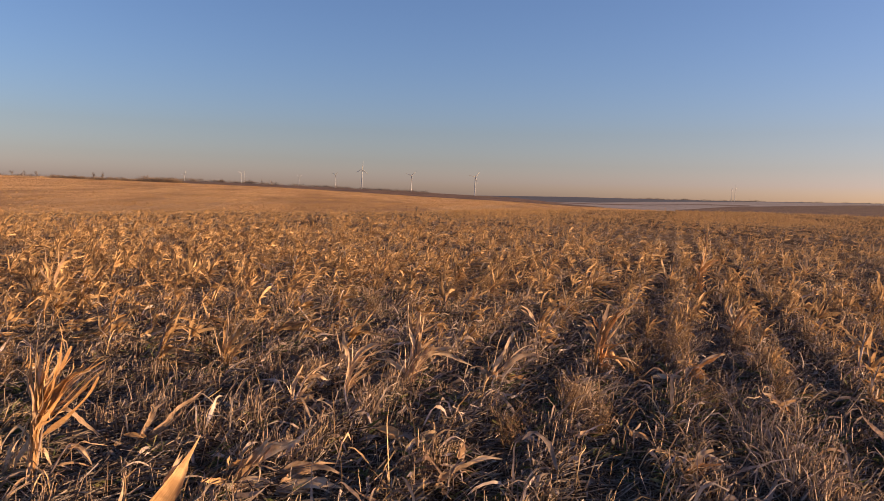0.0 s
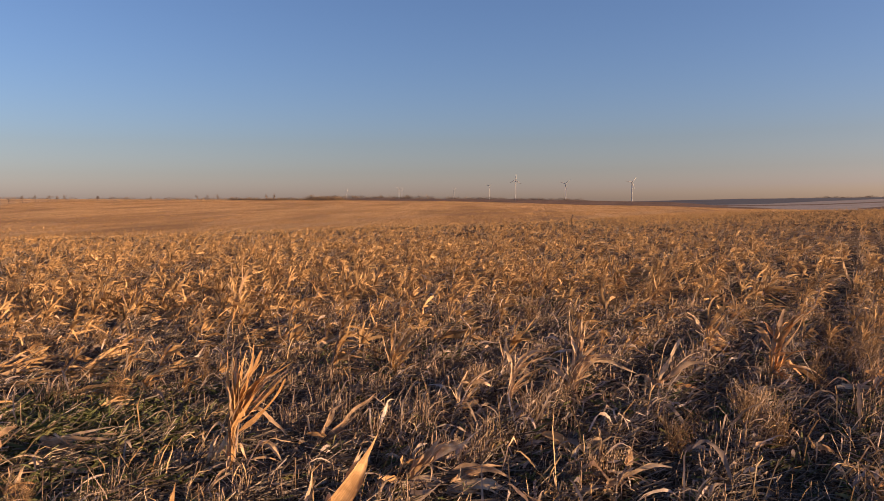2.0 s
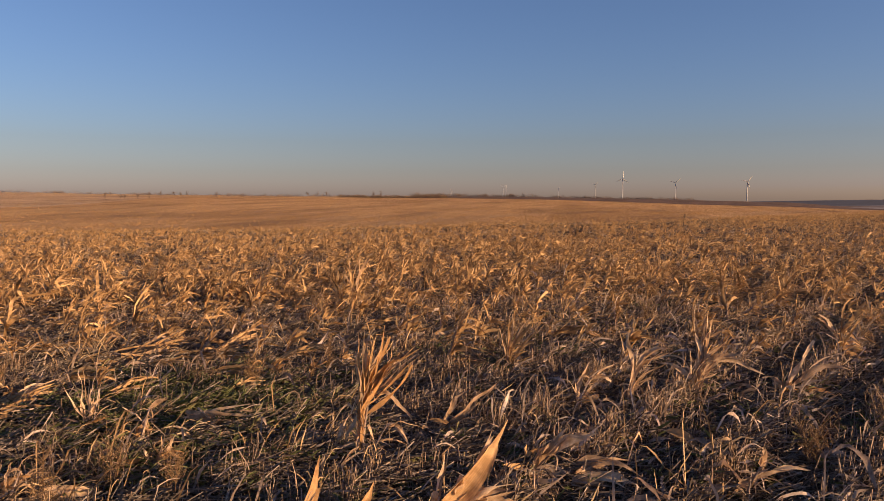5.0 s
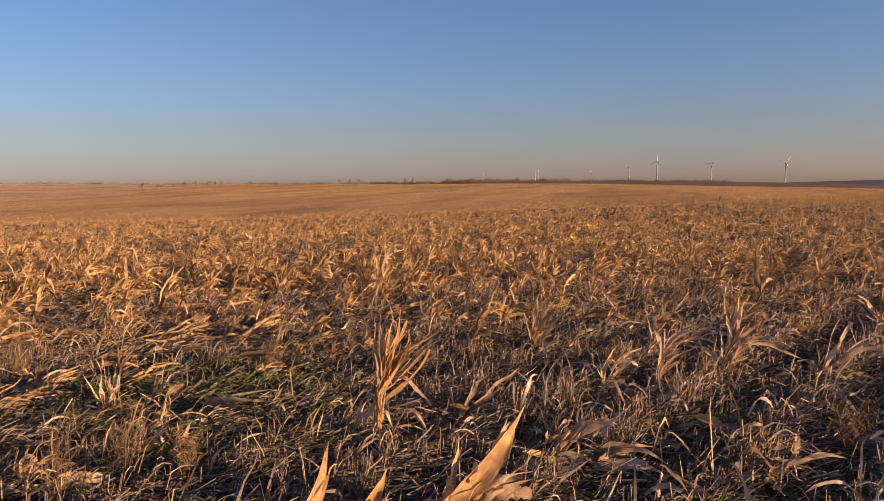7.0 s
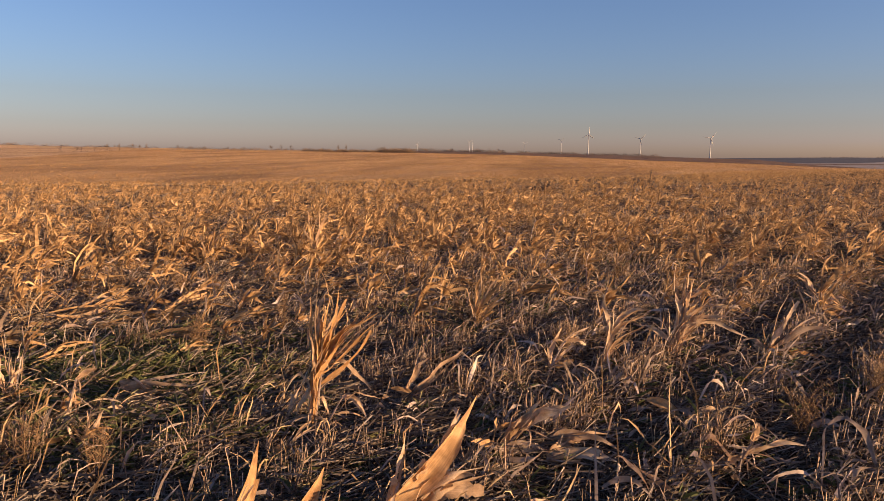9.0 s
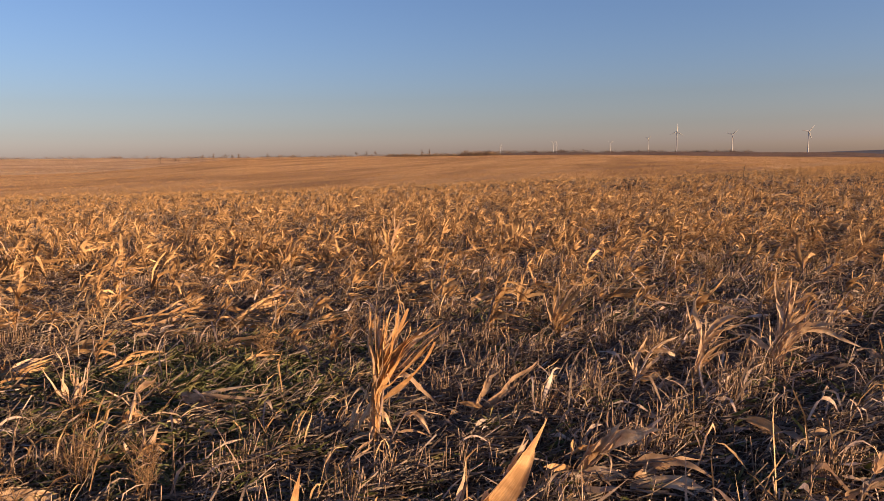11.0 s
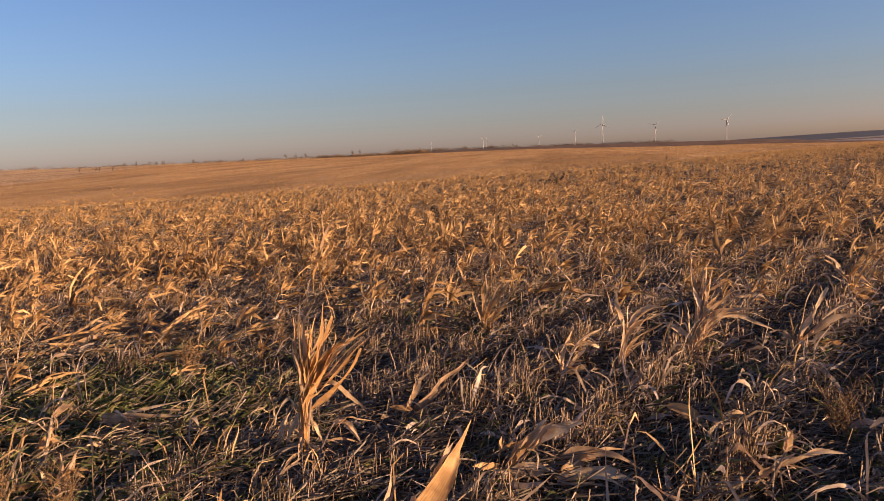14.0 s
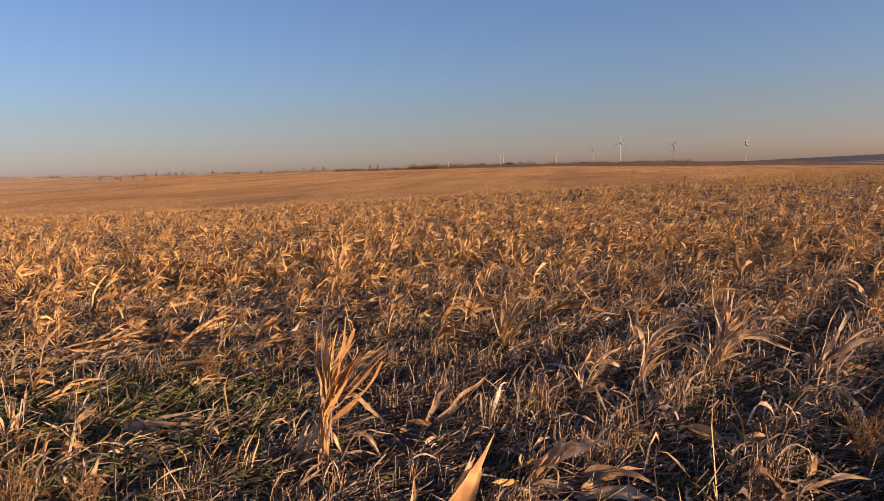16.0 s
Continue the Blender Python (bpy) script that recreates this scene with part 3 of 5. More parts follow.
        if not wide:
            ln = np.linalg.norm(b - a)
            c = b + rng.normal(0, 0.13, 3) * ln
            c[2] = max(c[2], 0.02)
            part("leaf", blades(a + (b - a) * 0.08, c, w * 0.6, bend + rng.normal(0, 0.06), rng.uniform(0, 6.3), rng.normal(0, 1.0), 0.3, 9, rng), mat_leaf, plant)


# ---- maize plants that stand out near the path ----
corn_plant("sheaf", -1.56, 4.13, [(0.02, -0, 0.4, -0.01, -0.06, 0.81, 0.031, 0.02), (0.02, 0, 0.43, 0.08, -0.1, 0.88, 0.025, 0), (0.03, 0, 0.46, 0.14, -0.02, 0.75, 0.028, 0.02), (0.04, 0, 0.41, 0.33, -0.08, 0.69, 0.034, 0.05), (0.05, 0, 0.46, 0.29, -0.08, 0.68, 0.031, 0.03), (0.06, 0, 0.46, 0.23, -0.01, 0.62, 0.025, 0), (0.02, 0, 0.42, 0.1, 0.08, 0.69, 0.028, 0.02), (0.07, 0, 0.41, 0.32, 0.05, 0.26, 0.028, 0.35), (0, 0, 0.44, -0.18, 0.1, 0.04, 0.034, 0), (-0.01, 0, 0.31, -0.1, 0.03, 0.12, 0.028, -0.03), (0.01, -0, 0.34, 0, -0.05, 0.63, 0.043, 0.03), (0.04, -0, 0.23, 0.11, 0, 0.04, 0.025, 0.3), (0.01, -0, 0.28, 0.02, -0.06, 0.72, 0.028, 0)])
corn_plant("upright", -0.94, 6.51, [(0.01, 0.0, 0.17, 0.04, -0.07, 0.52, 0.032, 0.03), (0.01, 0.0, 0.2, 0.24, -0.09, 0.51, 0.032, 0.06), (0.0, -0.0, 0.13, -0.03, -0.05, 0.42, 0.028, 0.03), (0.01, 0.0, 0.13, 0.08, 0.06, 0.34, 0.028, 0.05), (0.0, -0.0, 0.1, 0.09, 0.02, 0.1, 0.028, 0.5)])
corn_plant("leaning", -1.21, 4.67, [(0.07, -0.0, 0.08, 0.44, 0.09, 0.37, 0.037, 0.03), (0.05, -0.0, 0.1, 0.22, 0.05, 0.33, 0.03, 0.06), (0.08, -0.0, 0.07, 0.29, -0.04, 0.17, 0.027, 0.1), (0.06, -0.0, 0.05, 0.34, -0.03, 0.04, 0.03, 0.12), (0.08, -0.0, 0.04, 0.25, 0.01, 0.03, 0.027, 0.1), (0.03, -0.0, 0.08, 0.15, 0.03, 0.28, 0.027, 0.05)])
corn_plant("broken", -0.83, 3.06, [(-0.08, -0.02, 0.12, 0.33, 0.12, 0.54, 0.09, 0.03), (0.16, 0.05, 0.36, 0.24, 0.08, 0.47, 0.02, -0.02), (0.06, 0.0, 0.23, 0.12, -0.03, 0.32, 0.036, 0.03), (0.07, 0.0, 0.17, 0.3, 0.02, 0.24, 0.048, 0.12), (0.07, -0.0, 0.12, 0.34, 0.03, 0.16, 0.058, 0.15), (-0.03, 0.0, 0.13, 0.02, 0.0, 0.43, 0.019, 0.0), (-0.05, -0.0, 0.11, -0.03, -0.03, 0.26, 0.029, 0)])
corn_plant("broken", -0.52, 3.90, [(0.0, 0.0, 0.03, 0.26, -0.01, 0.3, 0.049, 0.04), (0.12, 0.0, 0.15, 0.37, -0.08, 0.31, 0.041, 0.12), (-0.01, -0.07, 0.06, 0.26, -0.01, 0.06, 0.033, 0.1), (0.24, -0.1, 0.06, 0.57, -0.14, 0.06, 0.046, 0.12), (0.21, 0.06, 0.06, 0.63, 0.01, 0.06, 0.038, 0.12), (0.24, -0.06, 0.06, 0.52, 0.15, 0.06, 0.033, 0.1), (0.0, 0.0, 0.03, 0.15, 0.06, 0.19, 0.035, 0.03)])
corn_plant("leaning", -0.30, 5.38, [(0.02, 0.0, 0.03, 0.08, 0.01, 0.35, 0.034, 0.0), (0.07, -0.0, 0.2, 0.31, 0.07, 0.37, 0.034, 0.15), (0.12, 0.0, 0.27, 0.26, 0.03, 0.24, 0.03, 0.15), (0.03, -0.0, 0.09, 0.17, 0.0, 0.24, 0.026, 0.05)])
corn_plant("upright", 0.07, 5.54, [(0.04, -0.0, 0.31, 0.0, -0.02, 0.6, 0.031, 0.03), (0.05, 0.0, 0.33, 0.28, 0.02, 0.5, 0.031, 0.14), (0.05, 0.0, 0.29, 0.31, -0.01, 0.47, 0.031, 0.14), (0.03, 0.0, 0.18, 0.2, -0.05, 0.35, 0.042, 0.08), (0.02, 0.0, 0.15, 0.3, -0.04, 0.4, 0.035, 0.15), (0.02, 0.0, 0.14, 0.17, 0.04, 0.26, 0.039, 0.08), (0.01, -0.0, 0.08, 0.05, -0.11, 0.48, 0.027, 0.0)])
corn_plant("upright", 0.59, 5.77, [(0.05, -0.0, 0.37, -0.01, -0.11, 0.76, 0.037, -0.03), (0.05, -0.0, 0.39, 0.08, 0.03, 0.7, 0.045, 0.02), (0.07, 0.0, 0.37, 0.11, -0.04, 0.64, 0.037, 0.0), (0.07, -0.0, 0.48, 0.3, 0.01, 0.61, 0.032, 0.12), (0.05, -0.0, 0.31, 0.34, -0.01, 0.47, 0.037, 0.16), (0.04, 0.0, 0.25, 0.39, -0.04, 0.39, 0.037, 0.2), (0.04, 0.0, 0.21, 0.52, 0.16, 0.21, 0.049, 0.25), (0.03, -0.0, 0.16, 0.16, -0.04, 0.29, 0.037, 0.1), (0.02, 0.0, 0.14, -0.28, -0.02, 0.28, 0.037, 0.25), (-0.03, -0.0, 0.09, -0.26, -0.05, 0.17, 0.037, 0.1), (0.02, -0.0, 0.18, 0.04, 0.03, 0.48, 0.041, 0.0)])
corn_plant("broken", 1.29, 6.01, [(0.01, 0.0, 0.09, 0.19, -0.07, 0.49, 0.056, 0.02), (0.05, 0.0, 0.11, 0.48, -0.05, 0.28, 0.052, 0.15), (0.01, -0.0, 0.13, 0.12, 0.03, 0.04, 0.052, 0.05), (0.01, 0.0, 0.06, -0.1, -0.02, 0.16, 0.095, 0.1), (-0.03, 0.0, 0.05, -0.07, 0.0, 0.11, 0.087, 0.1), (0.08, -0.0, 0.07, 0.36, 0.09, 0.05, 0.074, 0.12), (-0.01, 0.0, 0.05, -0.13, -0.04, 0.09, 0.043, 0.1)], True)
corn_plant("upright", 2.13, 7.44, [(-0.04, -0.0, 0.23, -0.21, -0.09, 0.47, 0.05, 0.16), (-0.03, 0.0, 0.26, 0.14, -0.06, 0.54, 0.05, 0.05), (-0.02, -0.0, 0.31, 0.17, 0.04, 0.39, 0.044, 0.1), (-0.03, -0.0, 0.14, 0.04, 0.01, 0.03, 0.044, 0.2), (-0.05, -0.0, 0.11, -0.11, -0.02, 0.18, 0.05, 0.1)])
corn_plant("fallen", 0.44, 4.59, [(0.03, -0.06, 0.06, -0.2, 0.04, 0.15, 0.07, 0.06), (0.06, -0.06, 0.06, 0.28, 0.02, 0.08, 0.05, 0.2), (-0.01, -0.1, 0.06, -0.1, -0.31, 0.06, 0.032, 0.1), (0.01, -0.13, 0.06, 0.08, -0.2, 0.06, 0.029, 0.1), (-0.01, -0.0, 0.03, -0.03, -0.03, 0.03, 0.029, 0.1)])
corn_plant("fallen", 0.60, 3.85, [(0.01, -0.0, 0.12, 0.11, 0.02, 0.17, 0.03, 0.1), (0.08, 0.0, 0.21, 0.11, 0.02, 0.29, 0.055, 0.05), (0.05, 0.0, 0.14, 0.27, 0.08, 0.22, 0.027, 0.1), (-0.0, 0.0, 0.03, -0.01, 0.01, 0.09, 0.033, 0.0), (0.0, -0.07, 0.06, 0.05, -0.16, 0.06, 0.027, 0.1), (0.03, 0.0, 0.13, -0.05, -0.04, 0.06, 0.025, 0.1)])
corn_plant("leaning", -1.49, 6.46, [(-0.01, 0.0, 0.09, 0.25, -0.08, 0.67, 0.028, 0.0), (-0.1, 0.0, 0.35, 0.1, 0.06, 0.41, 0.051, 0.05), (0.1, -0.0, 0.42, 0.26, 0.03, 0.42, 0.037, 0.1), (0.09, -0.0, 0.2, 0.53, -0.02, 0.08, 0.042, 0.1), (0.1, -0.0, 0.03, 0.51, 0.11, 0.03, 0.046, 0.12), (0.13, -0.0, 0.11, 0.42, 0.02, 0.03, 0.042, 0.1)])
corn_plant("upright", -6.74, 8.72, [(0.01, -0.0, 0.11, 0.01, 0.12, 0.64, 0.071, 0.02), (0.01, -0.0, 0.08, 0.18, -0.03, 0.14, 0.071, 0.1), (0.02, -0.0, 0.05, -0.13, -0.05, 0.18, 0.063, 0.1), (0.04, -0.0, 0.05, 0.12, -0.01, 0.03, 0.063, 0.2), (-0.09, -0.0, 0.03, -0.48, -0.11, 0.03, 0.079, 0.1), (-0.0, -0.0, 0.14, 0.07, -0.02, 0.35, 0.056, 0.02)])
corn_plant("fallen", -2.58, 4.14, [(-0.22, 0.31, 0.06, 0.1, -0.2, 0.06, 0.058, 0.06), (-0.0, -0.08, 0.06, 0.18, 0.0, 0.06, 0.027, 0.1), (-0.1, -0.0, 0.07, -0.18, -0.03, 0.11, 0.031, 0.1)])
corn_plant("broken", -2.99, 4.00, [(0.0, -0.0, 0.03, 0.07, -0.09, 0.32, 0.031, 0.03), (0.07, -0.0, 0.28, 0.17, -0.03, 0.34, 0.028, 0.1), (0.05, 0.0, 0.03, 0.1, 0.03, 0.16, 0.024, 0.0), (0.07, -0.0, 0.03, 0.21, -0.02, 0.09, 0.028, 0.2), (0.11, 0.0, 0.03, 0.07, -0.03, 0.04, 0.031, 0.1), (0.12, 0.0, 0.03, 0.19, -0.05, 0.03, 0.024, 0.0), (0.14, 0.0, 0.03, 0.26, 0.08, 0.03, 0.024, 0.05)])
corn_plant("upright", -3.56, 10.00, [(0.01, 0.0, 0.09, 0.1, -0.04, 0.9, 0.053, 0.02), (0.04, 0.0, 0.32, 0.23, -0.09, 0.82, 0.045, 0.04), (0.02, 0.0, 0.32, -0.08, -0.11, 0.72, 0.045, 0.04), (0.03, 0.0, 0.16, 0.27, -0.08, 0.31, 0.045, 0.15), (0.01, 0.0, 0.13, -0.17, -0.04, 0.24, 0.045, 0.15)])
corn_plant("upright", -5.16, 10.08, [(0.01, -0.0, 0.11, -0.27, 0.04, 0.38, 0.057, 0.06), (0.01, 0.0, 0.15, -0.1, -0.09, 0.53, 0.049, 0.03), (0.02, -0.0, 0.15, 0.14, -0.13, 0.6, 0.057, 0.0), (0.03, 0.0, 0.12, 0.25, -0.0, 0.45, 0.057, 0.05), (0.03, -0.0, 0.07, 0.35, -0.05, 0.16, 0.049, 0.2)])
corn_plant("fallen", -4.03, 7.12, [(0.01, -0.19, 0.06, 0.42, 0.57, 0.06, 0.058, 0.05), (-0.08, -0.38, 0.06, 0.17, -0.13, 0.06, 0.046, 0.05)])
corn_plant("fallen", -4.45, 6.45, [(-0.3, -0.1, 0.07, 0.3, 0.1, 0.1, 0.06, 0.05), (-0.15, 0.05, 0.06, 0.25, 0.2, 0.07, 0.05, 0.06)])
corn_plant("fallen", -3.75, 6.9, [(-0.2, -0.2, 0.06, 0.25, 0.25, 0.12, 0.05, 0.06)])
corn_plant("fallen", -2.72, 4.36, [(-0.12, 0.02, 0.14, 0.12, -0.05, 0.08, 0.062, 0.1), (-0.1, 0.0, 0.06, 0.3, -0.08, 0.07, 0.05, 0.08)])
corn_plant("fallen", -5.36, 9.19, [(0.01, -0.26, 0.06, 0.34, 0.38, 0.06, 0.069, 0.05)])
corn_plant("leaning", -1.63, 3.75, [(0.01, 0.0, 0.03, 0.18, 0.05, 0.21, 0.028, 0.04), (-0.02, 0.0, 0.03, 0.07, -0.01, 0.15, 0.02, 0.0), (-0.05, 0.0, 0.03, -0.01, 0.06, 0.17, 0.02, 0.0)])
corn_plant("fallen", -1.49, 4.00, [(-0.02, 0.0, 0.03, 0.15, -0.0, 0.06, 0.035, 0.1), (0.13, 0.0, 0.28, 0.26, -0.03, 0.16, 0.024, 0.3)])
corn_plant("broken", -4.87, 6.51, [(-0.26, -0.57, 0.06, 0.01, -0.55, 0.06, 0.064, 0.06), (0.03, -0.65, 0.06, 0.64, -0.46, 0.06, 0.069, 0.05), (-0.19, -0.2, 0.06, 0.21, -0.25, 0.06, 0.052, 0.05)])
corn_plant("fallen", -0.11, 7.73, [(-0.47, 0.0, 0.14, -0.1, -0.06, 0.23, 0.044, 0.1), (-0.25, 0.0, 0.38, -0.04, 0.05, 0.45, 0.044, 0.1)])
corn_plant("leaning", -2.39, 13.82, [(-0.1, -0.0, 0.04, 0.24, 0.08, 0.21, 0.091, 0.1), (-0.15, 0.0, 0.09, 0.01, -0.0, 0.23, 0.081, 0.1)])
corn_plant("leaning", -1.18, 10.77, [(-0.12, 0.0, 0.03, 0.24, -0.14, 0.28, 0.07, 0.12), (-0.19, 0.0, 0.05, 0.16, -0.07, 0.31, 0.062, 0.12), (-0.08, -0.0, 0.03, 0.01, -0.05, 0.16, 0.047, 0)])
corn_plant("leaning", 2.70, 12.15, [(0.04, -0.0, 0.03, 0.18, -0.06, 0.21, 0.054, 0.1), (-0.0, -0.0, 0.03, 0.07, -0.05, 0.25, 0.054, 0.1)])
corn_plant("leaning", -6.95, 8.73, [(-0.35, -0.19, 0.06, 0.05, -0.83, 0.06, 0.072, 0.1), (-0.27, -0.84, 0.06, -0.05, -0.37, 0.06, 0.064, 0.1)])
corn_plant("upright", -2.85, 5.78, [(-0.02, -0.0, 0.03, 0.1, -0.06, 0.2, 0.027, 0), (-0.04, -0.0, 0.03, 0.11, 0.06, 0.11, 0.027, 0.05), (-0.11, -0.0, 0.03, 0.05, 0.01, 0.08, 0.027, 0)])
corn_plant("leaning", -1.22, 2.62, [(-0.2, -0.0, 0.18, 0.0, 0.12, 0.53, 0.07, 0.02), (-0.1, -0.0, 0.33, -0.05, -0.01, 0.44, 0.019, 0)])
corn_plant("leaning", -1.14, 2.98, [(-0.2, 0.0, 0.06, 0.03, 0.06, 0.33, 0.072, 0.03), (-0.03, 0.0, 0.14, 0.03, 0.01, 0.24, 0.037, 0), (-0.07, 0.0, 0.14, -0.05, 0.01, 0.21, 0.032, 0.1)])
corn_plant("fallen", -3.00, 3.15, [(-0.05, -0.13, 0.06, 0.24, -0.18, 0.06, 0.049, 0.05), (-0.01, -0.09, 0.06, 0.15, -0.24, 0.06, 0.031, 0.05)])
corn_plant("leaning", -3.47, 4.09, [(0.02, 0.0, 0.11, -0.01, -0.09, 0.47, 0.025, 0.03), (0.04, -0.0, 0.09, -0.04, -0.06, 0.39, 0.021, 0.03), (0.05, -0.0, 0.09, 0.1, 0.06, 0.31, 0.021, 0.05)])
corn_plant("upright", 2.32, 6.29, [(-0.01, 0.0, 0.16, 0.36, 0.12, 0.03, 0.058, 0.25), (0.0, 0.0, 0.21, 0.07, 0.13, 0.65, 0.058, 0.0), (0.01, 0.0, 0.26, 0.2, -0.04, 0.63, 0.068, 0.03), (0.02, 0.0, 0.38, 0.34, 0.05, 0.69, 0.047, 0.08), (-0.03, -0.0, 0.35, -0.14, 0.04, 0.51, 0.047, 0.1), (0.0, 0.0, 0.18, 0.04, 0.03, 0.55, 0.089, 0.0), (-0.01, 0.0, 0.08, -0.19, 0.04, 0.08, 0.053, 0.2), (0.0, 0.0, 0.06, 0.12, 0.0, 0.03, 0.063, 0.15)], True)
corn_plant("broken", 3.00, 5.87, [(-0.01, 0.0, 0.11, 0.27, 0.04, 0.35, 0.062, 0.05), (-0.31, 0.0, 0.07, 0.01, 0.05, 0.05, 0.083, 0.06), (-0.07, 0.0, 0.06, -0.01, -0.02, 0.21, 0.067, 0.05), (0.01, -0.0, 0.07, 0.09, 0.04, 0.16, 0.047, 0.1), (0.13, -0.54, 0.06, 0.05, -0.41, 0.06, 0.078, 0.05)], True)
corn_plant("upright", 4.57, 7.96, [(-0.01, 0.0, 0.09, -0.17, -0.06, 0.16, 0.078, 0.15), (-0.01, 0.0, 0.12, -0.06, 0.11, 0.44, 0.071, 0.02), (-0.01, 0.0, 0.15, 0.09, 0.1, 0.43, 0.071, 0.02), (0.01, 0.0, 0.12, 0.17, 0.04, 0.36, 0.071, 0.06), (0.01, 0.0, 0.09, 0.18, -0.07, 0.21, 0.064, 0.15)], True)
corn_plant("fallen", 3.03, 9.21, [(-0.15, 0.5, 0.06, 0.09, -0.42, 0.06, 0.082, 0.05)], True)
corn_plant("broken", 1.93, 4.02, [(-0.27, 0.5, 0.06, -0.07, 0.24, 0.06, 0.033, 0.1), (-0.08, 0.26, 0.06, 0.12, -0.2, 0.06, 0.029, 0.1), (0.11, 0.0, 0.03, 0.27, 0.03, 0.15, 0.029, 0.25)])
corn_plant("upright", 8.23, 18.08, [(-0.0, -0.0, 0.14, -0.08, -0.14, 0.62, 0.105, 0.02), (0.02, -0.0, 0.14, 0.17, -0.07, 0.42, 0.105, 0.1), (-0.0, -0.0, 0.07, 0.26, 0.05, 0.03, 0.121, 0.2)])
corn_plant("upright", 8.03, 15.41, [(-0.0, 0.0, 0.12, -0.04, 0.02, 0.58, 0.092, 0.02), (-0.01, -0.0, 0.24, 0.11, 0.04, 0.41, 0.092, 0.1), (-0.01, 0.0, 0.18, -0.12, 0.06, 0.34, 0.092, 0.1)])
corn_plant("broken", -5.97, 5.43, [(-0.03, -0.0, 0.09, 0.31, -0.1, 0.4, 0.086, 0.08), (0.02, -0.0, 0.07, 0.42, -0.19, 0.35, 0.092, 0.1), (0.07, -0.0, 0.04, 0.64, 0.19, 0.18, 0.086, 0.1), (0.11, -0.0, 0.03, 0.55, -0.17, 0.14, 0.074, 0.1), (-0.03, -0.0, 0.06, 0.24, 0.1, 0.29, 0.074, 0.08), (0.07, -0.0, 0.03, 0.44, -0.11, 0.03, 0.074, 0.1), (-0.04, -0.0, 0.12, 0.14, 0.07, 0.33, 0.061, 0.06)])
corn_plant("fallen", -4.58, 4.55, [(-0.03, -0.17, 0.06, 0.58, 0.4, 0.06, 0.069, 0.05), (0.05, -0.21, 0.06, 0.44, 0.11, 0.06, 0.069, 0.06), (-0.14, 0.02, 0.06, 0.25, 0.37, 0.06, 0.059, 0.06), (-0.0, -0.22, 0.06, 0.34, -0.04, 0.06, 0.059, 0.06)])
corn_plant("fallen", -4.64, 4.12, [(-0.0, -0.18, 0.06, 0.34, 0.05, 0.06, 0.086, 0.05), (-0.06, 0.11, 0.06, 0.15, 0.07, 0.06, 0.057, 0.05)])
corn_plant("leaning", -3.51, 4.24, [(0.01, -0.0, 0.04, -0.04, -0.04, 0.45, 0.017, 0.04), (0.02, -0.0, 0.04, 0.1, 0.09, 0.38, 0.013, 0.06), (-0.0, -0.0, 0.06, -0.0, 0.05, 0.31, 0.021, 0.02), (0.01, 0.0, 0.08, 0.04, -0.0, 0.23, 0.026, 0.05), (0.0, -0.0, 0.03, 0.11, 0.0, 0.1, 0.03, 0.2)])
corn_plant("leaning", -3.07, 4.04, [(0.01, -0.0, 0.03, 0.12, -0.09, 0.29, 0.024, 0.05), (0.12, -0.0, 0.26, 0.2, -0.03, 0.33, 0.024, 0.1), (-0.03, 0.0, 0.03, 0.06, 0.01, 0.16, 0.024, 0)])
corn_plant("broken", -2.67, 3.67, [(0.01, 0.0, 0.03, 0.05, -0.0, 0.22, 0.028, 0.05), (0.05, 0.0, 0.03, 0.11, 0.04, 0.2, 0.028, 0.1), (-0.01, 0.0, 0.03, -0.05, 0.01, 0.16, 0.025, 0.05), (0.04, -0.0, 0.09, 0.06, -0.02, 0.03, 0.036, 0.2)])
corn_plant("upright", -2.79, 3.55, [(0.0, 0.0, 0.03, 0.02, -0.02, 0.2, 0.039, 0.02), (-0.01, 0.0, 0.03, -0.02, 0.02, 0.12, 0.021, 0.0)])
corn_plant("leaning", -3.06, 2.99, [(-0.19, -0.01, 0.06, 0.3, -0.11, 0.06, 0.051, 0.03), (-0.01, -0.0, 0.05, 0.0, -0.04, 0.19, 0.027, 0.1), (0.0, -0.0, 0.18, 0.07, 0.02, 0.2, 0.027, 0.25), (0.07, -0.0, 0.2, 0.06, 0.02, 0.08, 0.027, 0.1), (0.0, -0.0, 0.06, 0.08, -0.03, 0.03, 0.047, 0.1), (-0.14, -0.09, 0.06, 0.04, -0.09, 0.06, 0.04, 0.08)])
corn_plant("upright", -8.58, 10.09, [(0.0, 0.0, 0.07, -0.19, -0.04, 0.57, 0.09, 0.03), (0.0, 0.0, 0.09, -0.0, 0.1, 0.6, 0.08, 0.02), (0.02, -0.0, 0.07, 0.21, -0.04, 0.36, 0.08, 0.05), (0.04, 0.0, 0.03, 0.45, -0.08, 0.05, 0.09, 0.15)])
corn_plant("leaning", -8.36, 8.83, [(-0.0, -0.0, 0.07, -0.24, -0.0, 0.53, 0.101, 0.04), (-0.03, -0.0, 0.04, -0.52, 0.24, 0.56, 0.083, 0.06), (-0.05, -0.0, 0.03, -0.17, -0.09, 0.32, 0.074, 0.02)])
corn_plant("leaning", -9.17, 8.56, [(0.0, -0.0, 0.07, -0.12, -0.13, 0.53, 0.085, 0.04), (-0.03, 0.0, 0.05, -0.26, 0.03, 0.35, 0.085, 0.06), (0.03, -0.0, 0.05, 0.16, 0.06, 0.23, 0.076, 0.05)])
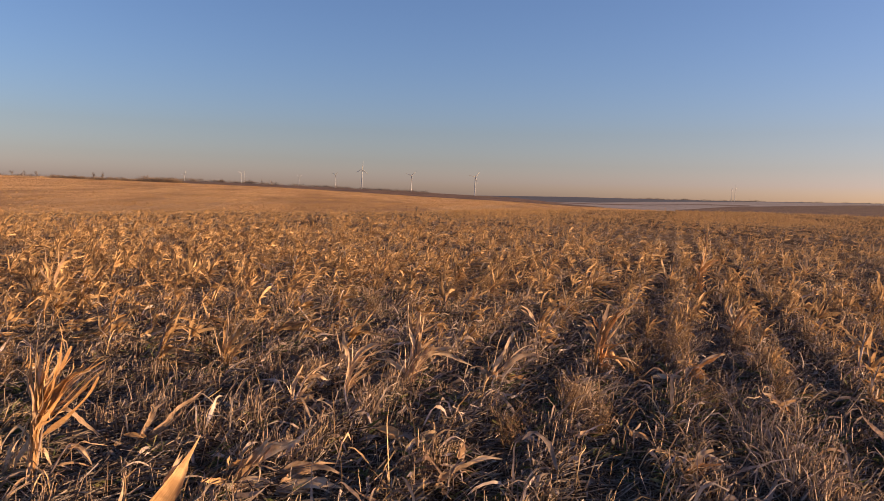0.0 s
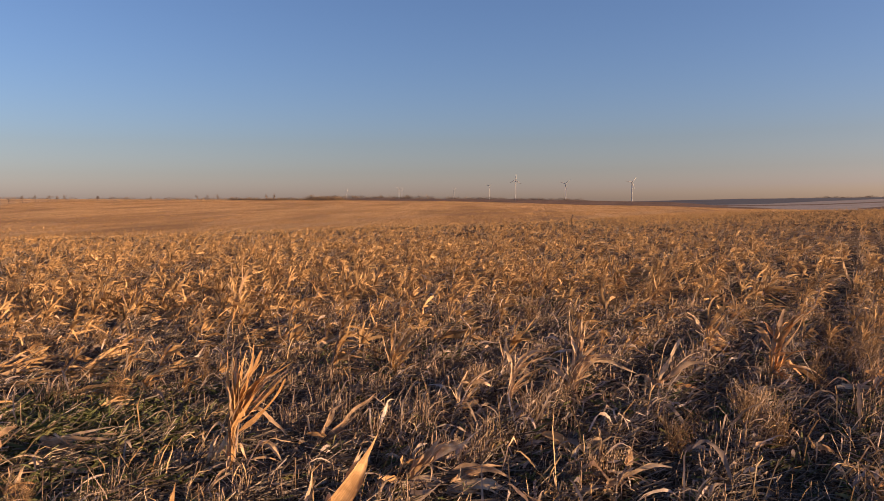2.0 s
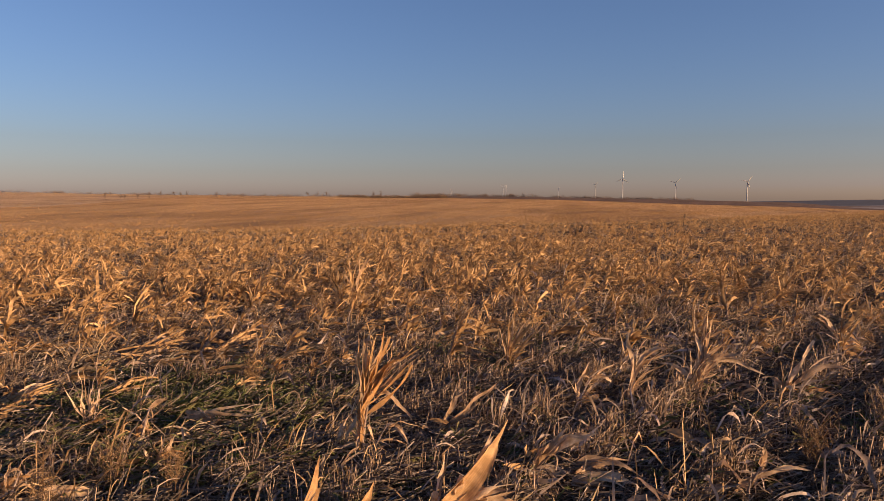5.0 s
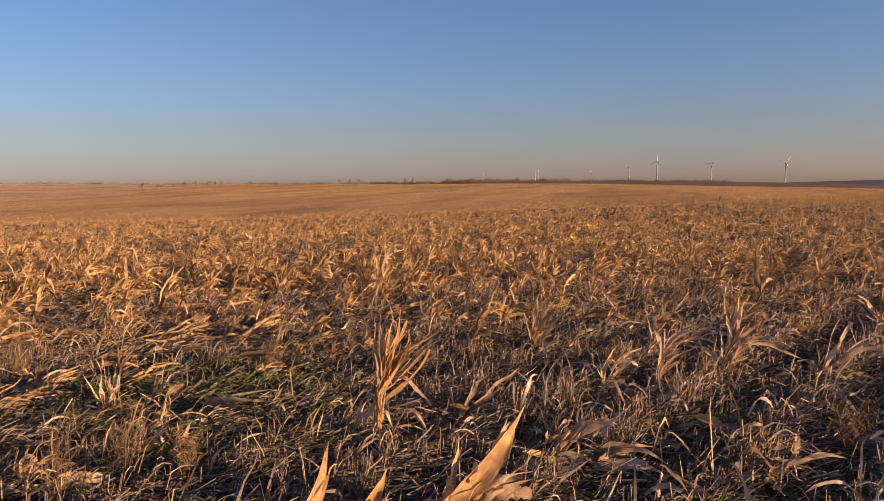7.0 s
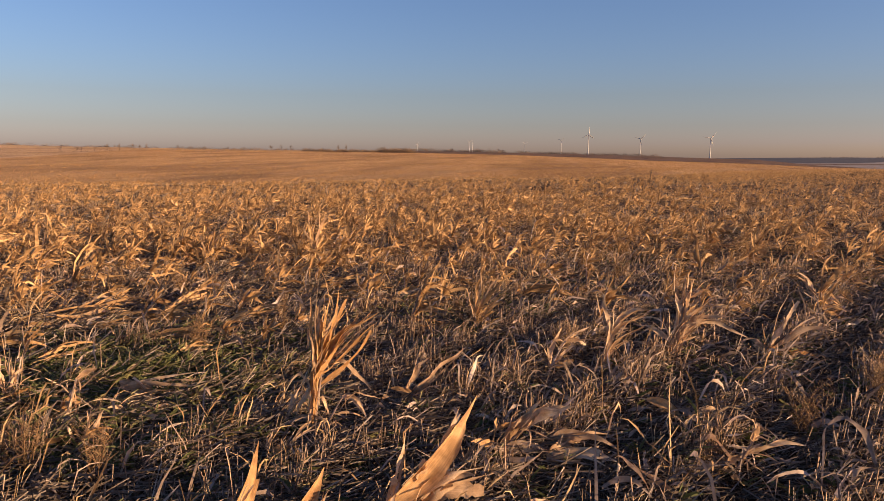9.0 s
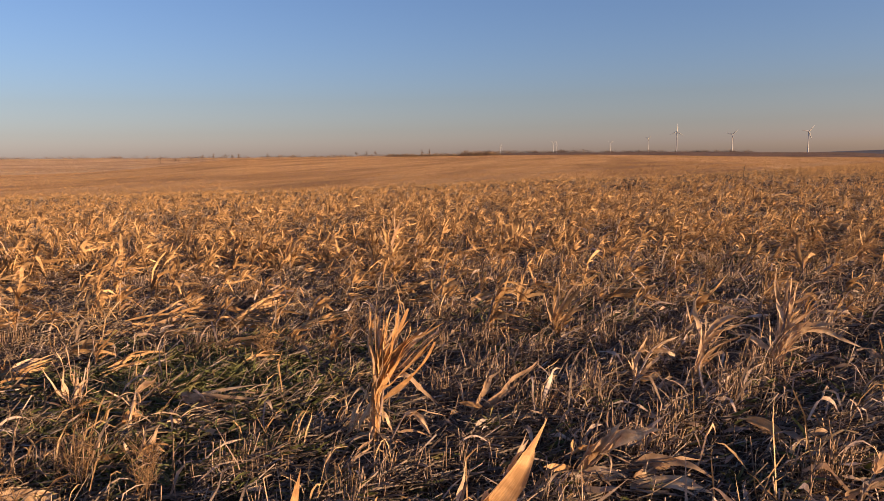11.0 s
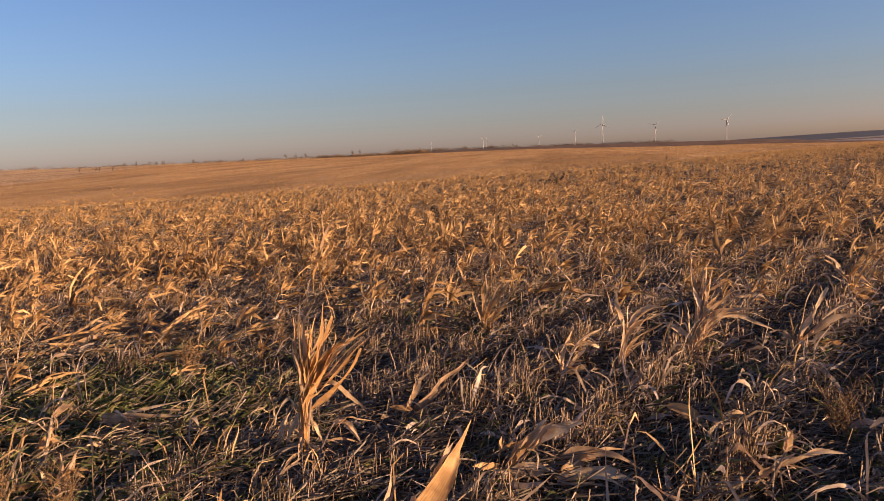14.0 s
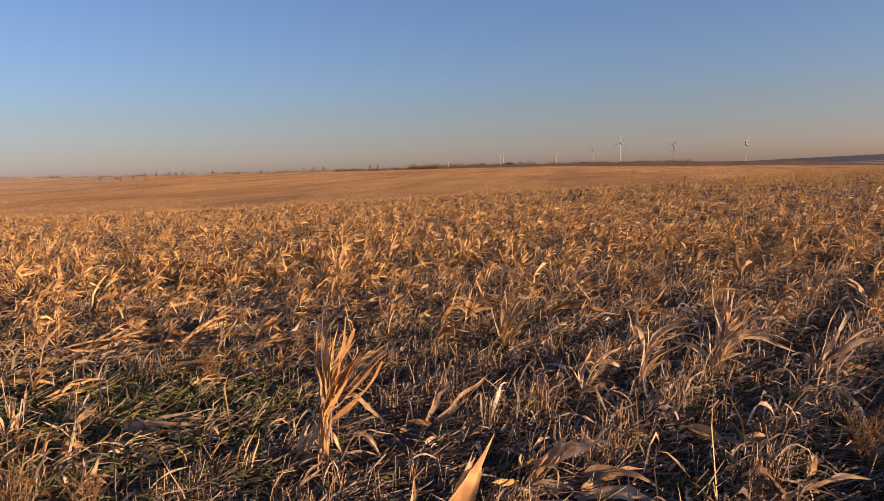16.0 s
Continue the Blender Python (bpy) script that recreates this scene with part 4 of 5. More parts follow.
corn_plant("fallen", -6.94, 8.36, [(-0.27, -0.29, 0.06, 0.26, -0.36, 0.06, 0.107, 0.05), (-0.1, -0.16, 0.06, 0.22, 0.25, 0.06, 0.074, 0.05)])
corn_plant("fallen", -4.82, 11.08, [(-0.14, -0.0, 0.03, 0.3, 0.1, 0.15, 0.091, 0.1), (-0.27, -0.0, 0.04, 0.01, 0.05, 0.21, 0.082, 0.12), (-0.36, 0.0, 0.12, 0.18, -0.15, 0.25, 0.082, 0.1)])
corn_plant("upright", 6.03, 11.67, [(-0.01, 0.0, 0.17, 0.07, 0.26, 1.22, 0.07, 0.03), (-0.03, -0.0, 0.45, 0.29, -0.08, 0.69, 0.07, 0.1), (-0.02, 0.0, 0.41, -0.18, -0.03, 0.61, 0.07, 0.1), (-0.01, 0.0, 0.26, 0.0, 0.12, 0.82, 0.09, 0.0)], True)
corn_plant("upright", 6.01, 12.82, [(-0.01, -0.0, 0.12, -0.15, -0.02, 0.55, 0.097, 0.03), (0.01, -0.0, 0.12, 0.08, 0.06, 0.45, 0.097, 0.03), (-0.01, 0.0, 0.07, -0.22, -0.05, 0.22, 0.097, 0.1)])
corn_plant("upright", 10.13, 15.68, [(-0.01, -0.0, 0.1, -0.13, 0.13, 0.63, 0.113, 0.03), (-0.03, -0.0, 0.08, -0.26, -0.08, 0.37, 0.113, 0.08), (0.02, 0.0, 0.1, 0.09, -0.09, 0.47, 0.099, 0.05)])
corn_plant("upright", 9.74, 14.37, [(-0.01, 0.0, 0.12, 0.07, -0.0, 0.62, 0.092, 0.03), (-0.01, 0.0, 0.12, -0.08, -0.04, 0.45, 0.079, 0.05)])
corn_plant("broken", 6.33, 8.54, [(0.01, -0.0, 0.03, -0.09, 0.0, 0.13, 0.121, 0.1), (0.02, -0.0, 0.06, 0.2, 0.07, 0.19, 0.073, 0.1), (-0.0, 0.0, 0.04, 0.04, 0.03, 0.26, 0.065, 0.05)], True)
corn_plant("broken", 4.20, 6.81, [(-0.0, 0.0, 0.03, 0.06, -0.05, 0.16, 0.086, 0.05), (0.02, 0.0, 0.03, 0.13, -0.02, 0.03, 0.049, 0.1)])
corn_plant("broken", 4.09, 5.10, [(-0.0, 0.0, 0.03, -0.04, 0.01, 0.18, 0.046, 0.15), (-0.02, 0.0, 0.03, -0.1, -0.0, 0.14, 0.035, 0.25), (0.01, 0.0, 0.03, 0.06, 0.03, 0.22, 0.041, 0.1)])
corn_plant("leaning", 1.97, 3.80, [(0.0, 0.0, 0.03, 0.11, -0.0, 0.24, 0.031, 0.2), (-0.0, 0.0, 0.03, -0.05, -0.03, 0.13, 0.031, 0.05), (0.01, 0.0, 0.03, 0.17, -0.03, 0.11, 0.028, 0.25)], True)
corn_plant("broken", 3.19, 4.85, [(-0.14, -0.0, 0.22, 0.05, 0.08, 0.03, 0.032, 0.08), (0.03, 0.0, 0.09, 0.17, -0.02, 0.03, 0.036, 0.05), (-0.09, 0.0, 0.03, -0.04, 0.03, 0.07, 0.036, 0)])


# ---- smaller maize plants of the same field: built once by kind, then repeated ----


def corn_shape(rng, kind, leaves=6):
    """Stalk points and leaf ends of one weathered plant, at its own base: a sheaf of narrow leaves blown to one side."""
    h = rng.uniform(0.2, 0.48) * (0.5 if kind == "broken" else 1.0)
    lean = rng.normal(0, 0.07, 2) + (np.array([0.13, 0.04]) if kind != "upright" else 0)
    pts = [np.array((lean[0] * (k / 3) ** 1.4, lean[1] * (k / 3) ** 1.4, h * k / 3 - (0.03 if k == 0 else 0))) for k in range(4)]
    spec = []
    for k in range(leaves + 2):
        f = rng.uniform(0.1, 1.0)
        foot = np.array((lean[0] * f**1.4, lean[1] * f**1.4, h * f))
        a = rng.normal(0.15, 1.1)
        ln = rng.uniform(0.15, 0.38)
        rise = rng.uniform(0.5, 2.6) if rng.uniform() < (0.65 if kind == "upright" else 0.35) else rng.uniform(-1.0, 0.3)
        d = np.array((math.cos(a), math.sin(a), rise))
        tip = foot + d / np.linalg.norm(d) * ln
        tip[2] = max(tip[2], 0.02)
        spec.append((foot, tip, rng.uniform(0.016, 0.042), rng.uniform(-0.04, 0.24), rng.normal(-0.7, 1.0), rng.normal(0, 1.0), rng.uniform(0.1, 0.6)))
    # a tuft of short broad leaves where the ear was, blown to one side
    f = rng.uniform(0.45, 0.95)
    heart = np.array((lean[0] * f**1.4, lean[1] * f**1.4, h * f))
    for _ in range(5):
        d = np.array((rng.normal(0.8, 0.4), rng.normal(0.1, 0.5), rng.uniform(-0.5, 0.9)))
        tip = heart + d / np.linalg.norm(d) * rng.uniform(0.1, 0.24)
        tip[2] = max(tip[2], 0.02)
        spec.append((heart, tip, rng.uniform(0.03, 0.055), rng.uniform(0.0, 0.3), rng.normal(-0.8, 0.6), rng.normal(0, 0.6), rng.uniform(0.2, 0.6)))
    return pts, spec


VARIANTS = []
vr = np.random.default_rng(11)
for k in range(12):
    kind = ("upright", "leaning", "upright", "broken")[k % 4]
    VARIANTS.append((kind, *corn_shape(vr, kind, 5 + k % 4)))


def fallen_shape(rng):
    """A plant pressed to the ground: its stalk and long leaves nearly side by side."""
    ln = rng.uniform(0.35, 0.7)
    pts = [np.array((ln * k / 3, 0.04 * math.sin(k), 0.02 + 0.02 * math.sin(k * 1.3))) for k in range(4)]
    spec = []
    for _ in range(9):
        x0 = rng.uniform(0, 0.5) * ln
        foot = np.array((x0, rng.normal(0, 0.02), rng.uniform(0.02, 0.07)))
        tip = foot + np.array((rng.uniform(0.22, 0.5), rng.normal(0, 0.09), rng.normal(0.0, 0.05)))
        tip[2] = max(tip[2], 0.015)
        spec.append((foot, tip, rng.uniform(0.02, 0.045), rng.uniform(0.02, 0.14), rng.normal(-1.1, 0.5), rng.normal(0, 0.7), rng.uniform(0.1, 0.5)))
    return pts, spec


for k in range(4):
    VARIANTS.append(("fallen", *fallen_shape(vr)))


def free_spots(rng, count, r_lo, r_hi, gap, deg_lo=-54, deg_hi=44):
    out = []
    while len(out) < count:
        r = math.sqrt(rng.uniform(r_lo**2, r_hi**2))
        a = radians(rng.uniform(deg_lo, deg_hi))
        x, y = r * math.sin(a), r * math.cos(a)
        s = x * math.cos(ROW_TURN) - y * math.sin(ROW_TURN)
        along = x * math.sin(ROW_TURN) + y * math.cos(ROW_TURN)
        s = 0.14 + ROW_GAP * round((s - 0.14) / ROW_GAP) + rng.normal(0, 0.09)
        x, y = s * math.cos(ROW_TURN) + along * math.sin(ROW_TURN), -s * math.sin(ROW_TURN) + along * math.cos(ROW_TURN)
        if min((math.hypot(x - p, y - q) for p, q in HERO_SPOTS + out), default=9) > gap and math.hypot(x + 0.15, y - 0.3) > 3.2:
            out.append((x, y))
    return out


sr = np.random.default_rng(21)
masters = []
for kind, pts, spec in VARIANTS:
    plant = tagged(new("corn_plant"), LABELS[kind], "maize plant", "dried maize plants")
    part("stalk", stalk_block(pts, 0.009), mat_stalk, plant)
    for p0, p1, w, bend, roll, tw, fold in spec:
        part("leaf", blades(p0, p1, w * 0.95, bend, roll, tw, fold, 8, sr), mat_gold_leaf, plant)
    masters.append(plant)
spots = free_spots(sr, 216, 6.4, 13.5, 0.3) + free_spots(sr, 16, 3.4, 9, 0.5, 62, 298)
for k, (x, y) in enumerate(spots):
    m = Matrix.Translation((x, y, float(land(x, y)))) @ Euler((0, 0, sr.normal(0, 0.6))).to_matrix().to_4x4() @ Matrix.Scale(sr.uniform(0.65, 1.15), 4)
    if k < len(masters):
        masters[k].matrix_basis = m
    else:
        copy_thing(masters[k % len(masters)], m)
# a corner where the wind has laid most plants flat, all one way
for k, (x, y) in enumerate(free_spots(sr, 42, 5.6, 12.5, 0.3, -50, -14)):
    turn = Euler((0, sr.normal(-0.06, 0.04), sr.normal(0.45, 0.3))).to_matrix().to_4x4()
    copy_thing(masters[12 + k % 4], Matrix.Translation((x, y, float(land(x, y)) + 0.02)) @ turn @ Matrix.Scale(sr.uniform(0.8, 1.2), 4))
    LAID.append((x + 0.25, y + 0.12, 0.3))


def scattered(rng, count, r_lo, r_hi, rows=0.0, to_edge=False, deg_lo=-55, deg_hi=45):
    """Spots in the field, thinning out with the distance; rows: the share that keeps to the crop rows."""
    deg = rng.uniform(deg_lo, deg_hi, count)
    hi = edge_of(deg) * 1.12 if to_edge else r_hi
    r = rng.uniform(0, 1, count) * (hi - r_lo) + r_lo
    x, y = r * np.sin(np.radians(deg)), r * np.cos(np.radians(deg))
    c, s_ = math.cos(ROW_TURN), math.sin(ROW_TURN)
    s, along = x * c - y * s_, x * s_ + y * c
    snap = 0.14 + ROW_GAP * np.round((s - 0.14) / ROW_GAP) + rng.normal(0, 0.08, count)
    keep = rows + np.where((s > -1.75) & (r < 70), 0.05, 0.0)
    s = np.where(rng.uniform(0, 1, count) < keep, snap, s)
    x, y = s * c + along * s_, -s * s_ + along * c
    return np.stack([x, y, land(x, y)], -1)


def patchy(p, rng, scale, cut, seed):
    """Leaves gaps between clumps: drops the spots in the low parts of a noise."""
    low = np.array([noise.noise((x * scale, y * scale, seed)) + 0.5 * noise.noise((x * scale * 2.7, y * scale * 2.7, seed)) for x, y, _ in p])
    return p[low + rng.normal(0, 0.12, len(p)) > cut]


BARE_SPOTS = ((1.35, 3.25, 0.9), (0.75, 3.3, 0.6), (1.6, 4.2, 0.6), (1.0, 4.55, 0.45), (1.95, 5.95, 0.5), (0.15, 3.85, 0.45), (-0.45, 3.0, 0.35), (-1.35, 4.05, 0.4), (-4.3, 6.2, 0.6), (-3.2, 6.8, 0.5), (-2.6, 4.7, 1.1), (-3.5, 4.1, 1.0), (-3.0, 3.2, 0.8), (-1.0, 3.6, 0.4), (2.1, 4.6, 0.5), (0.1, 3.0, 0.5))


def trodden(p, rng, share):
    """Thins out what stands or lies on the barer spots of soil."""
    out = np.zeros(len(p), bool)
    for x, y, r in BARE_SPOTS:
        out |= np.hypot(p[:, 0] - x, p[:, 1] - y) < r * rng.uniform(0.6, 1.2, len(p))
    flat = np.zeros(len(p), bool)
    for x, y, r in LAID:
        flat |= np.hypot(p[:, 0] - x, p[:, 1] - y) < r * rng.uniform(0.7, 1.1, len(p))
    p, out = p[~flat], out[~flat]
    out |= np.hypot(p[:, 0], p[:, 1]) < rng.uniform(2.9, 4.1, len(p))
    return p[~(out & (rng.uniform(0, 1, len(p)) < share))]


def far_maize():
    rng = np.random.default_rng(31)
    spots = np.concatenate([scattered(rng, 13900, 11.2, 60, 0.7, True), scattered(rng, 260, 8.0, 12.5, 0.7), scattered(rng, 4500, 45, 60, 0.5, True, 8, 45)])
    patch = np.array([noise.noise((x * 0.35, y * 0.35, 0.0)) + 0.6 * noise.noise((x * 1.3, y * 1.3, 4.0)) for x, y, _ in spots])
    spots = spots[patch + rng.normal(0, 0.25, len(spots)) > -0.3]
    pick = rng.integers(0, len(VARIANTS), len(spots))
    far = np.hypot(spots[:, 0], spots[:, 1])
    blocks = ([], [])
    for k, (kind, pts, spec) in enumerate(VARIANTS):
        for zone, (lo, hi) in enumerate(((0, 26), (26, 200))):
            here = spots[(pick == k) & (far >= lo) & (far < hi)]
            n = len(here)
            a, sc = rng.normal(0.15, 0.5, n), rng.uniform(0.5, 1.0, n) + 0.35 * rng.uniform(0, 1, n) ** 3
            sc *= np.interp(np.hypot(here[:, 0], here[:, 1]), [12, 25, 45], [1.0, 0.95, 0.72])
            ca, sa = np.cos(a) * sc, np.sin(a) * sc

            def put(p):
                return here + np.stack([p[0] * ca - p[1] * sa, p[0] * sa + p[1] * ca, p[2] * sc], -1)

            blocks[zone].append(stems(put(pts[0]), put(pts[3]), 0.009, 0.005, 3, False))
            for p0, p1, w, bend, roll, tw, fold in spec if zone == 0 else spec[::2]:
                wide = w * sc * (0.9 if zone == 0 else 1.05)
                blocks[zone].append(blades(put(p0), put(p1), wide, bend * 1.2, roll + a * 0.4, tw, fold, 3 if zone == 0 else 2, rng, 1))
    tagged(part("maize_remains", joined(*blocks[0]), mat_gold, None), "broken dried maize plants across the harvested field", "maize plants", kind="stuff")
    tagged(part("far_maize_remains", joined(*blocks[1]), mat_gold_far, None), "golden dry maize remains at the field's far edge", "maize plants", kind="stuff")


far_maize()


def stubble():
    rng = np.random.default_rng(41)
    # bunches of cut stems, thickest in the rows
    heads = np.concatenate([scattered(rng, 2500, 2.3, 11, 0.6), scattered(rng, 2000, 9, 24, 0.6)])
    heads = patchy(heads, rng, 1.5, -0.02, 11.0)
    each = rng.integers(6, 22, len(heads))
    p = np.repeat(heads, each, 0)
    p[:, :2] += rng.normal(0, 0.05, (len(p), 2))
    p = np.concatenate([p, scattered(rng, 5000, 2.3, 14, 0.3), scattered(rng, 1500, 0.4, 11, 0.7, deg_lo=45, deg_hi=305)])
    p = trodden(p, rng, 0.75)
    h = rng.uniform(0.07, 0.2, len(p)) * (0.7 + 0.6 * rng.uniform(0, 1, len(p)) ** 2)
    tilt = rng.normal(0, 0.17, (len(p), 2)) + (0.08, 0.03)
    q = p + np.stack([tilt[:, 0] * h, tilt[:, 1] * h, h], -1)
    p[:, 2] -= 0.01
    r = rng.uniform(0.0016, 0.0044, len(p)) * np.interp(np.hypot(p[:, 0], p[:, 1]), [6, 20], [1.0, 1.6])
    tagged(part("stubble", stems(p, q, r, r * 0.85, 3, False), mat_stub, None), "short cut straw stubble standing in dark soil", "stubble", kind="stuff")
    # farther off: thin upright stems and blades that fill the field between the plants
    p = np.concatenate([patchy(scattered(rng, 22000, 3.2, 11, 0.55), rng, 1.2, 0.02, 31.0), scattered(rng, 50000, 8, 30, 0.55), scattered(rng, 36000, 24, 60, 0.5, True), scattered(rng, 30000, 40, 60, 0.3, True, 6, 45)])
    p = trodden(p, rng, 0.75)
    far = np.hypot(p[:, 0], p[:, 1])
    thin = np.array([noise.noise((x * 0.5, y * 0.5, 2.0)) for x, y, _ in p]) + rng.normal(0, 0.3, len(p)) > -0.35
    p, far = p[thin], far[thin]
    n = len(p)
    h = rng.uniform(0.05, 0.22, n) * (0.6 + 0.6 * rng.uniform(0, 1, n))
    q = p + np.stack([rng.normal(0.12, 0.3, n) * h, rng.normal(0.03, 0.3, n) * h, h], -1)
    w = rng.uniform(0.003, 0.008, n) * np.interp(far, [8, 20, 50, 100], [1.0, 1.8, 4.0, 6.5])
    c = patchy(np.concatenate([scattered(rng, 900, 2.6, 10, 0.6), scattered(rng, 900, 7, 18, 0.6)]), rng, 1.3, 0.0, 51.0)
    c = np.repeat(c, 5, 0)
    m = len(c)
    c[:, :2] += rng.normal(0, 0.05, (m, 2))
    a, ln = rng.normal(0.2, 1.5, m), rng.uniform(0.06, 0.2, m)
    c[:, 2] += rng.uniform(0.0, 0.08, m)
    d = c + np.stack([np.cos(a) * ln, np.sin(a) * ln, ln * rng.normal(0.45, 0.7, m)], -1)
    d[:, 2] = np.maximum(d[:, 2], land(d[:, 0], d[:, 1]) + 0.005)
    bits = blades(c, d, rng.uniform(0.005, 0.013, m), rng.uniform(0.0, 0.5, m), rng.normal(-0.7, 0.8, m), rng.normal(0, 0.8, m), 0, 3, rng, 1)
    tagged(part("standing_straw", joined(blades(p, q, w, 0.0, rng.normal(-0.7, 0.9, n), 0.3, 0, 1, rng, 1), bits), mat_standing, None), "thin upright dry stems filling the harvested field", "stubble", kind="stuff")


def litter():
    rng = np.random.default_rng(51)
    p = np.concatenate([scattered(rng, 4000, 2.2, 30, 0.1), scattered(rng, 26000, 2.2, 12, 0.0)])
    n = len(p)
    drift = np.array([noise.noise((x * 0.8, y * 0.8, 7.0)) for x, y, _ in p]) * 2.5
    a, ln = drift + rng.normal(0.2, 1.0, n), rng.uniform(0.03, 0.22, n) * np.where(rng.uniform(0, 1, n) < 0.12, 2.0, 1.0)
    p[:, 2] += rng.uniform(0.0, 0.06, n)
    q = p + np.stack([np.cos(a) * ln, np.sin(a) * ln, rng.normal(0.03, 0.17, n) * ln], -1)
    r = rng.uniform(0.0010, 0.0028, n)
    tagged(part("straw_litter", blades(p, q, r * 2.2, 0.0, rng.normal(-0.8, 0.9, n), 0.2, 0, 1, rng, 1, True), mat_mat, None), "loose broken straw scattered over the soil", "straw", kind="stuff")
    p = np.concatenate([scattered(rng, 40000, 2.2, 10, 0.0), scattered(rng, 46000, 5, 22, 0.15), scattered(rng, 26000, 20, 60, 0.2), scattered(rng, 4000, 0.2, 2.5), scattered(rng, 10000, 0.3, 11, 0.2, deg_lo=45, deg_hi=305)])
    n = len(p)
    far = np.hypot(p[:, 0], p[:, 1])
    big = np.interp(far, [4, 12, 40], [1.0, 1.5, 3.0])
    a, ln = rng.normal(0.2, 1.1, n), rng.uniform(0.03, 0.15, n) * np.interp(far, [4, 40], [1.0, 1.5])
    p[:, 2] += rng.uniform(0.0, 1.0, n) * np.interp(far, [4, 10], [0.06, 0.12])
    q = p + np.stack([np.cos(a) * ln, np.sin(a) * ln, rng.normal(0.2, 0.4, n) * ln], -1)
    q[:, 2] = np.maximum(q[:, 2], land(q[:, 0], q[:, 1]) + 0.003)
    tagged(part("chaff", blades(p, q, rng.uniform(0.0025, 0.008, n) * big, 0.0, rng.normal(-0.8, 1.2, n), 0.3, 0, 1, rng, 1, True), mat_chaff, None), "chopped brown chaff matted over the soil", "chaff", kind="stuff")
    # a mat of fine straw where the swath lay
    p = np.concatenate([scattered(rng, 13000, 2.6, 9.5, 0.0, deg_lo=-58, deg_hi=-12), scattered(rng, 7000, 2.6, 10, 0.1, deg_lo=-34, deg_hi=32), scattered(rng, 10000, 6.5, 17, 0.2), scattered(rng, 3500, 0.1, 2.7), scattered(rng, 22000, 0.2, 11, 0.1, deg_lo=44, deg_hi=304)])
    n = len(p)
    drift = np.array([noise.noise((x * 0.7, y * 0.7, 3.0)) for x, y, _ in p]) * 2.0
    a, ln = drift + rng.normal(0.2, 0.7, n), rng.uniform(0.05, 0.2, n)
    p[:, 2] += rng.uniform(0.01, 0.08, n)
    q = p + np.stack([np.cos(a) * ln, np.sin(a) * ln, rng.normal(0.03, 0.16, n) * ln], -1)
    q[:, 2] = np.maximum(q[:, 2], land(q[:, 0], q[:, 1]) + 0.005)
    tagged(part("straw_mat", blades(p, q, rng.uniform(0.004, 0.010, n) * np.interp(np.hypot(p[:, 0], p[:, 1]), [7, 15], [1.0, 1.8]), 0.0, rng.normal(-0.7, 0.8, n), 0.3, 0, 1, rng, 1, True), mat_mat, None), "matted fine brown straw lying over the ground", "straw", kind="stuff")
    p = np.concatenate([scattered(rng, 9000, 6, 40, 0.2), scattered(rng, 17000, 2.2, 11, 0.3)])
    p = patchy(p, rng, 1.3, -0.1, 21.0)
    p = trodden(p, rng, 0.6)
    p = p[~((p[:, 0] < -0.9) & (p[:, 1] < 7) & (rng.uniform(0, 1, len(p)) < 0.6))]
    n = len(p)
    a, ln = rng.normal(0.2, 1.6, n), rng.uniform(0.05, 0.24, n)
    p[:, 2] += rng.uniform(0.01, 0.07, n)
    q = p + np.stack([np.cos(a) * ln, np.sin(a) * ln, rng.normal(0.25, 0.55, n) * ln], -1)
    q[:, 2] = np.maximum(q[:, 2], land(q[:, 0], q[:, 1]) + 0.006)
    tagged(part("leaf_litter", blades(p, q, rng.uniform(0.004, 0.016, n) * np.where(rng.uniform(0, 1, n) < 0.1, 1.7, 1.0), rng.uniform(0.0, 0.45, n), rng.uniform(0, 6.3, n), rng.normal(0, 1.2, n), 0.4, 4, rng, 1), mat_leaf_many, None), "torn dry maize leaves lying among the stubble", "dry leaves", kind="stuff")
    # larger curled scraps of leaf and husk, close by
    p = np.concatenate([scattered(rng, 1100, 2.6, 8, 0.3), scattered(rng, 1300, 6, 15, 0.4), scattered(rng, 900, 0.5, 11, 0.3, deg_lo=45, deg_hi=305)])
    p = p[~((p[:, 0] < -0.9) & (p[:, 1] < 7) & (rng.uniform(0, 1, len(p)) < 0.75))]
    n = len(p)
    a, ln = rng.normal(0.3, 1.2, n), rng.uniform(0.08, 0.26, n)
    p[:, 2] += rng.uniform(0.02, 0.08, n)
    q = p + np.stack([np.cos(a) * ln, np.sin(a) * ln, rng.normal(0.05, 0.35, n) * ln], -1)
    tagged(part("leaf_scraps", blades(p, q, rng.uniform(0.012, 0.038, n), rng.uniform(-0.05, 0.4, n), rng.normal(-0.7, 0.9, n), rng.normal(0, 1.3, n), rng.uniform(0.1, 0.6, n), 6, rng), mat_scrap, None), "curled scraps of dry maize leaf and husk", "dry leaves", kind="stuff")


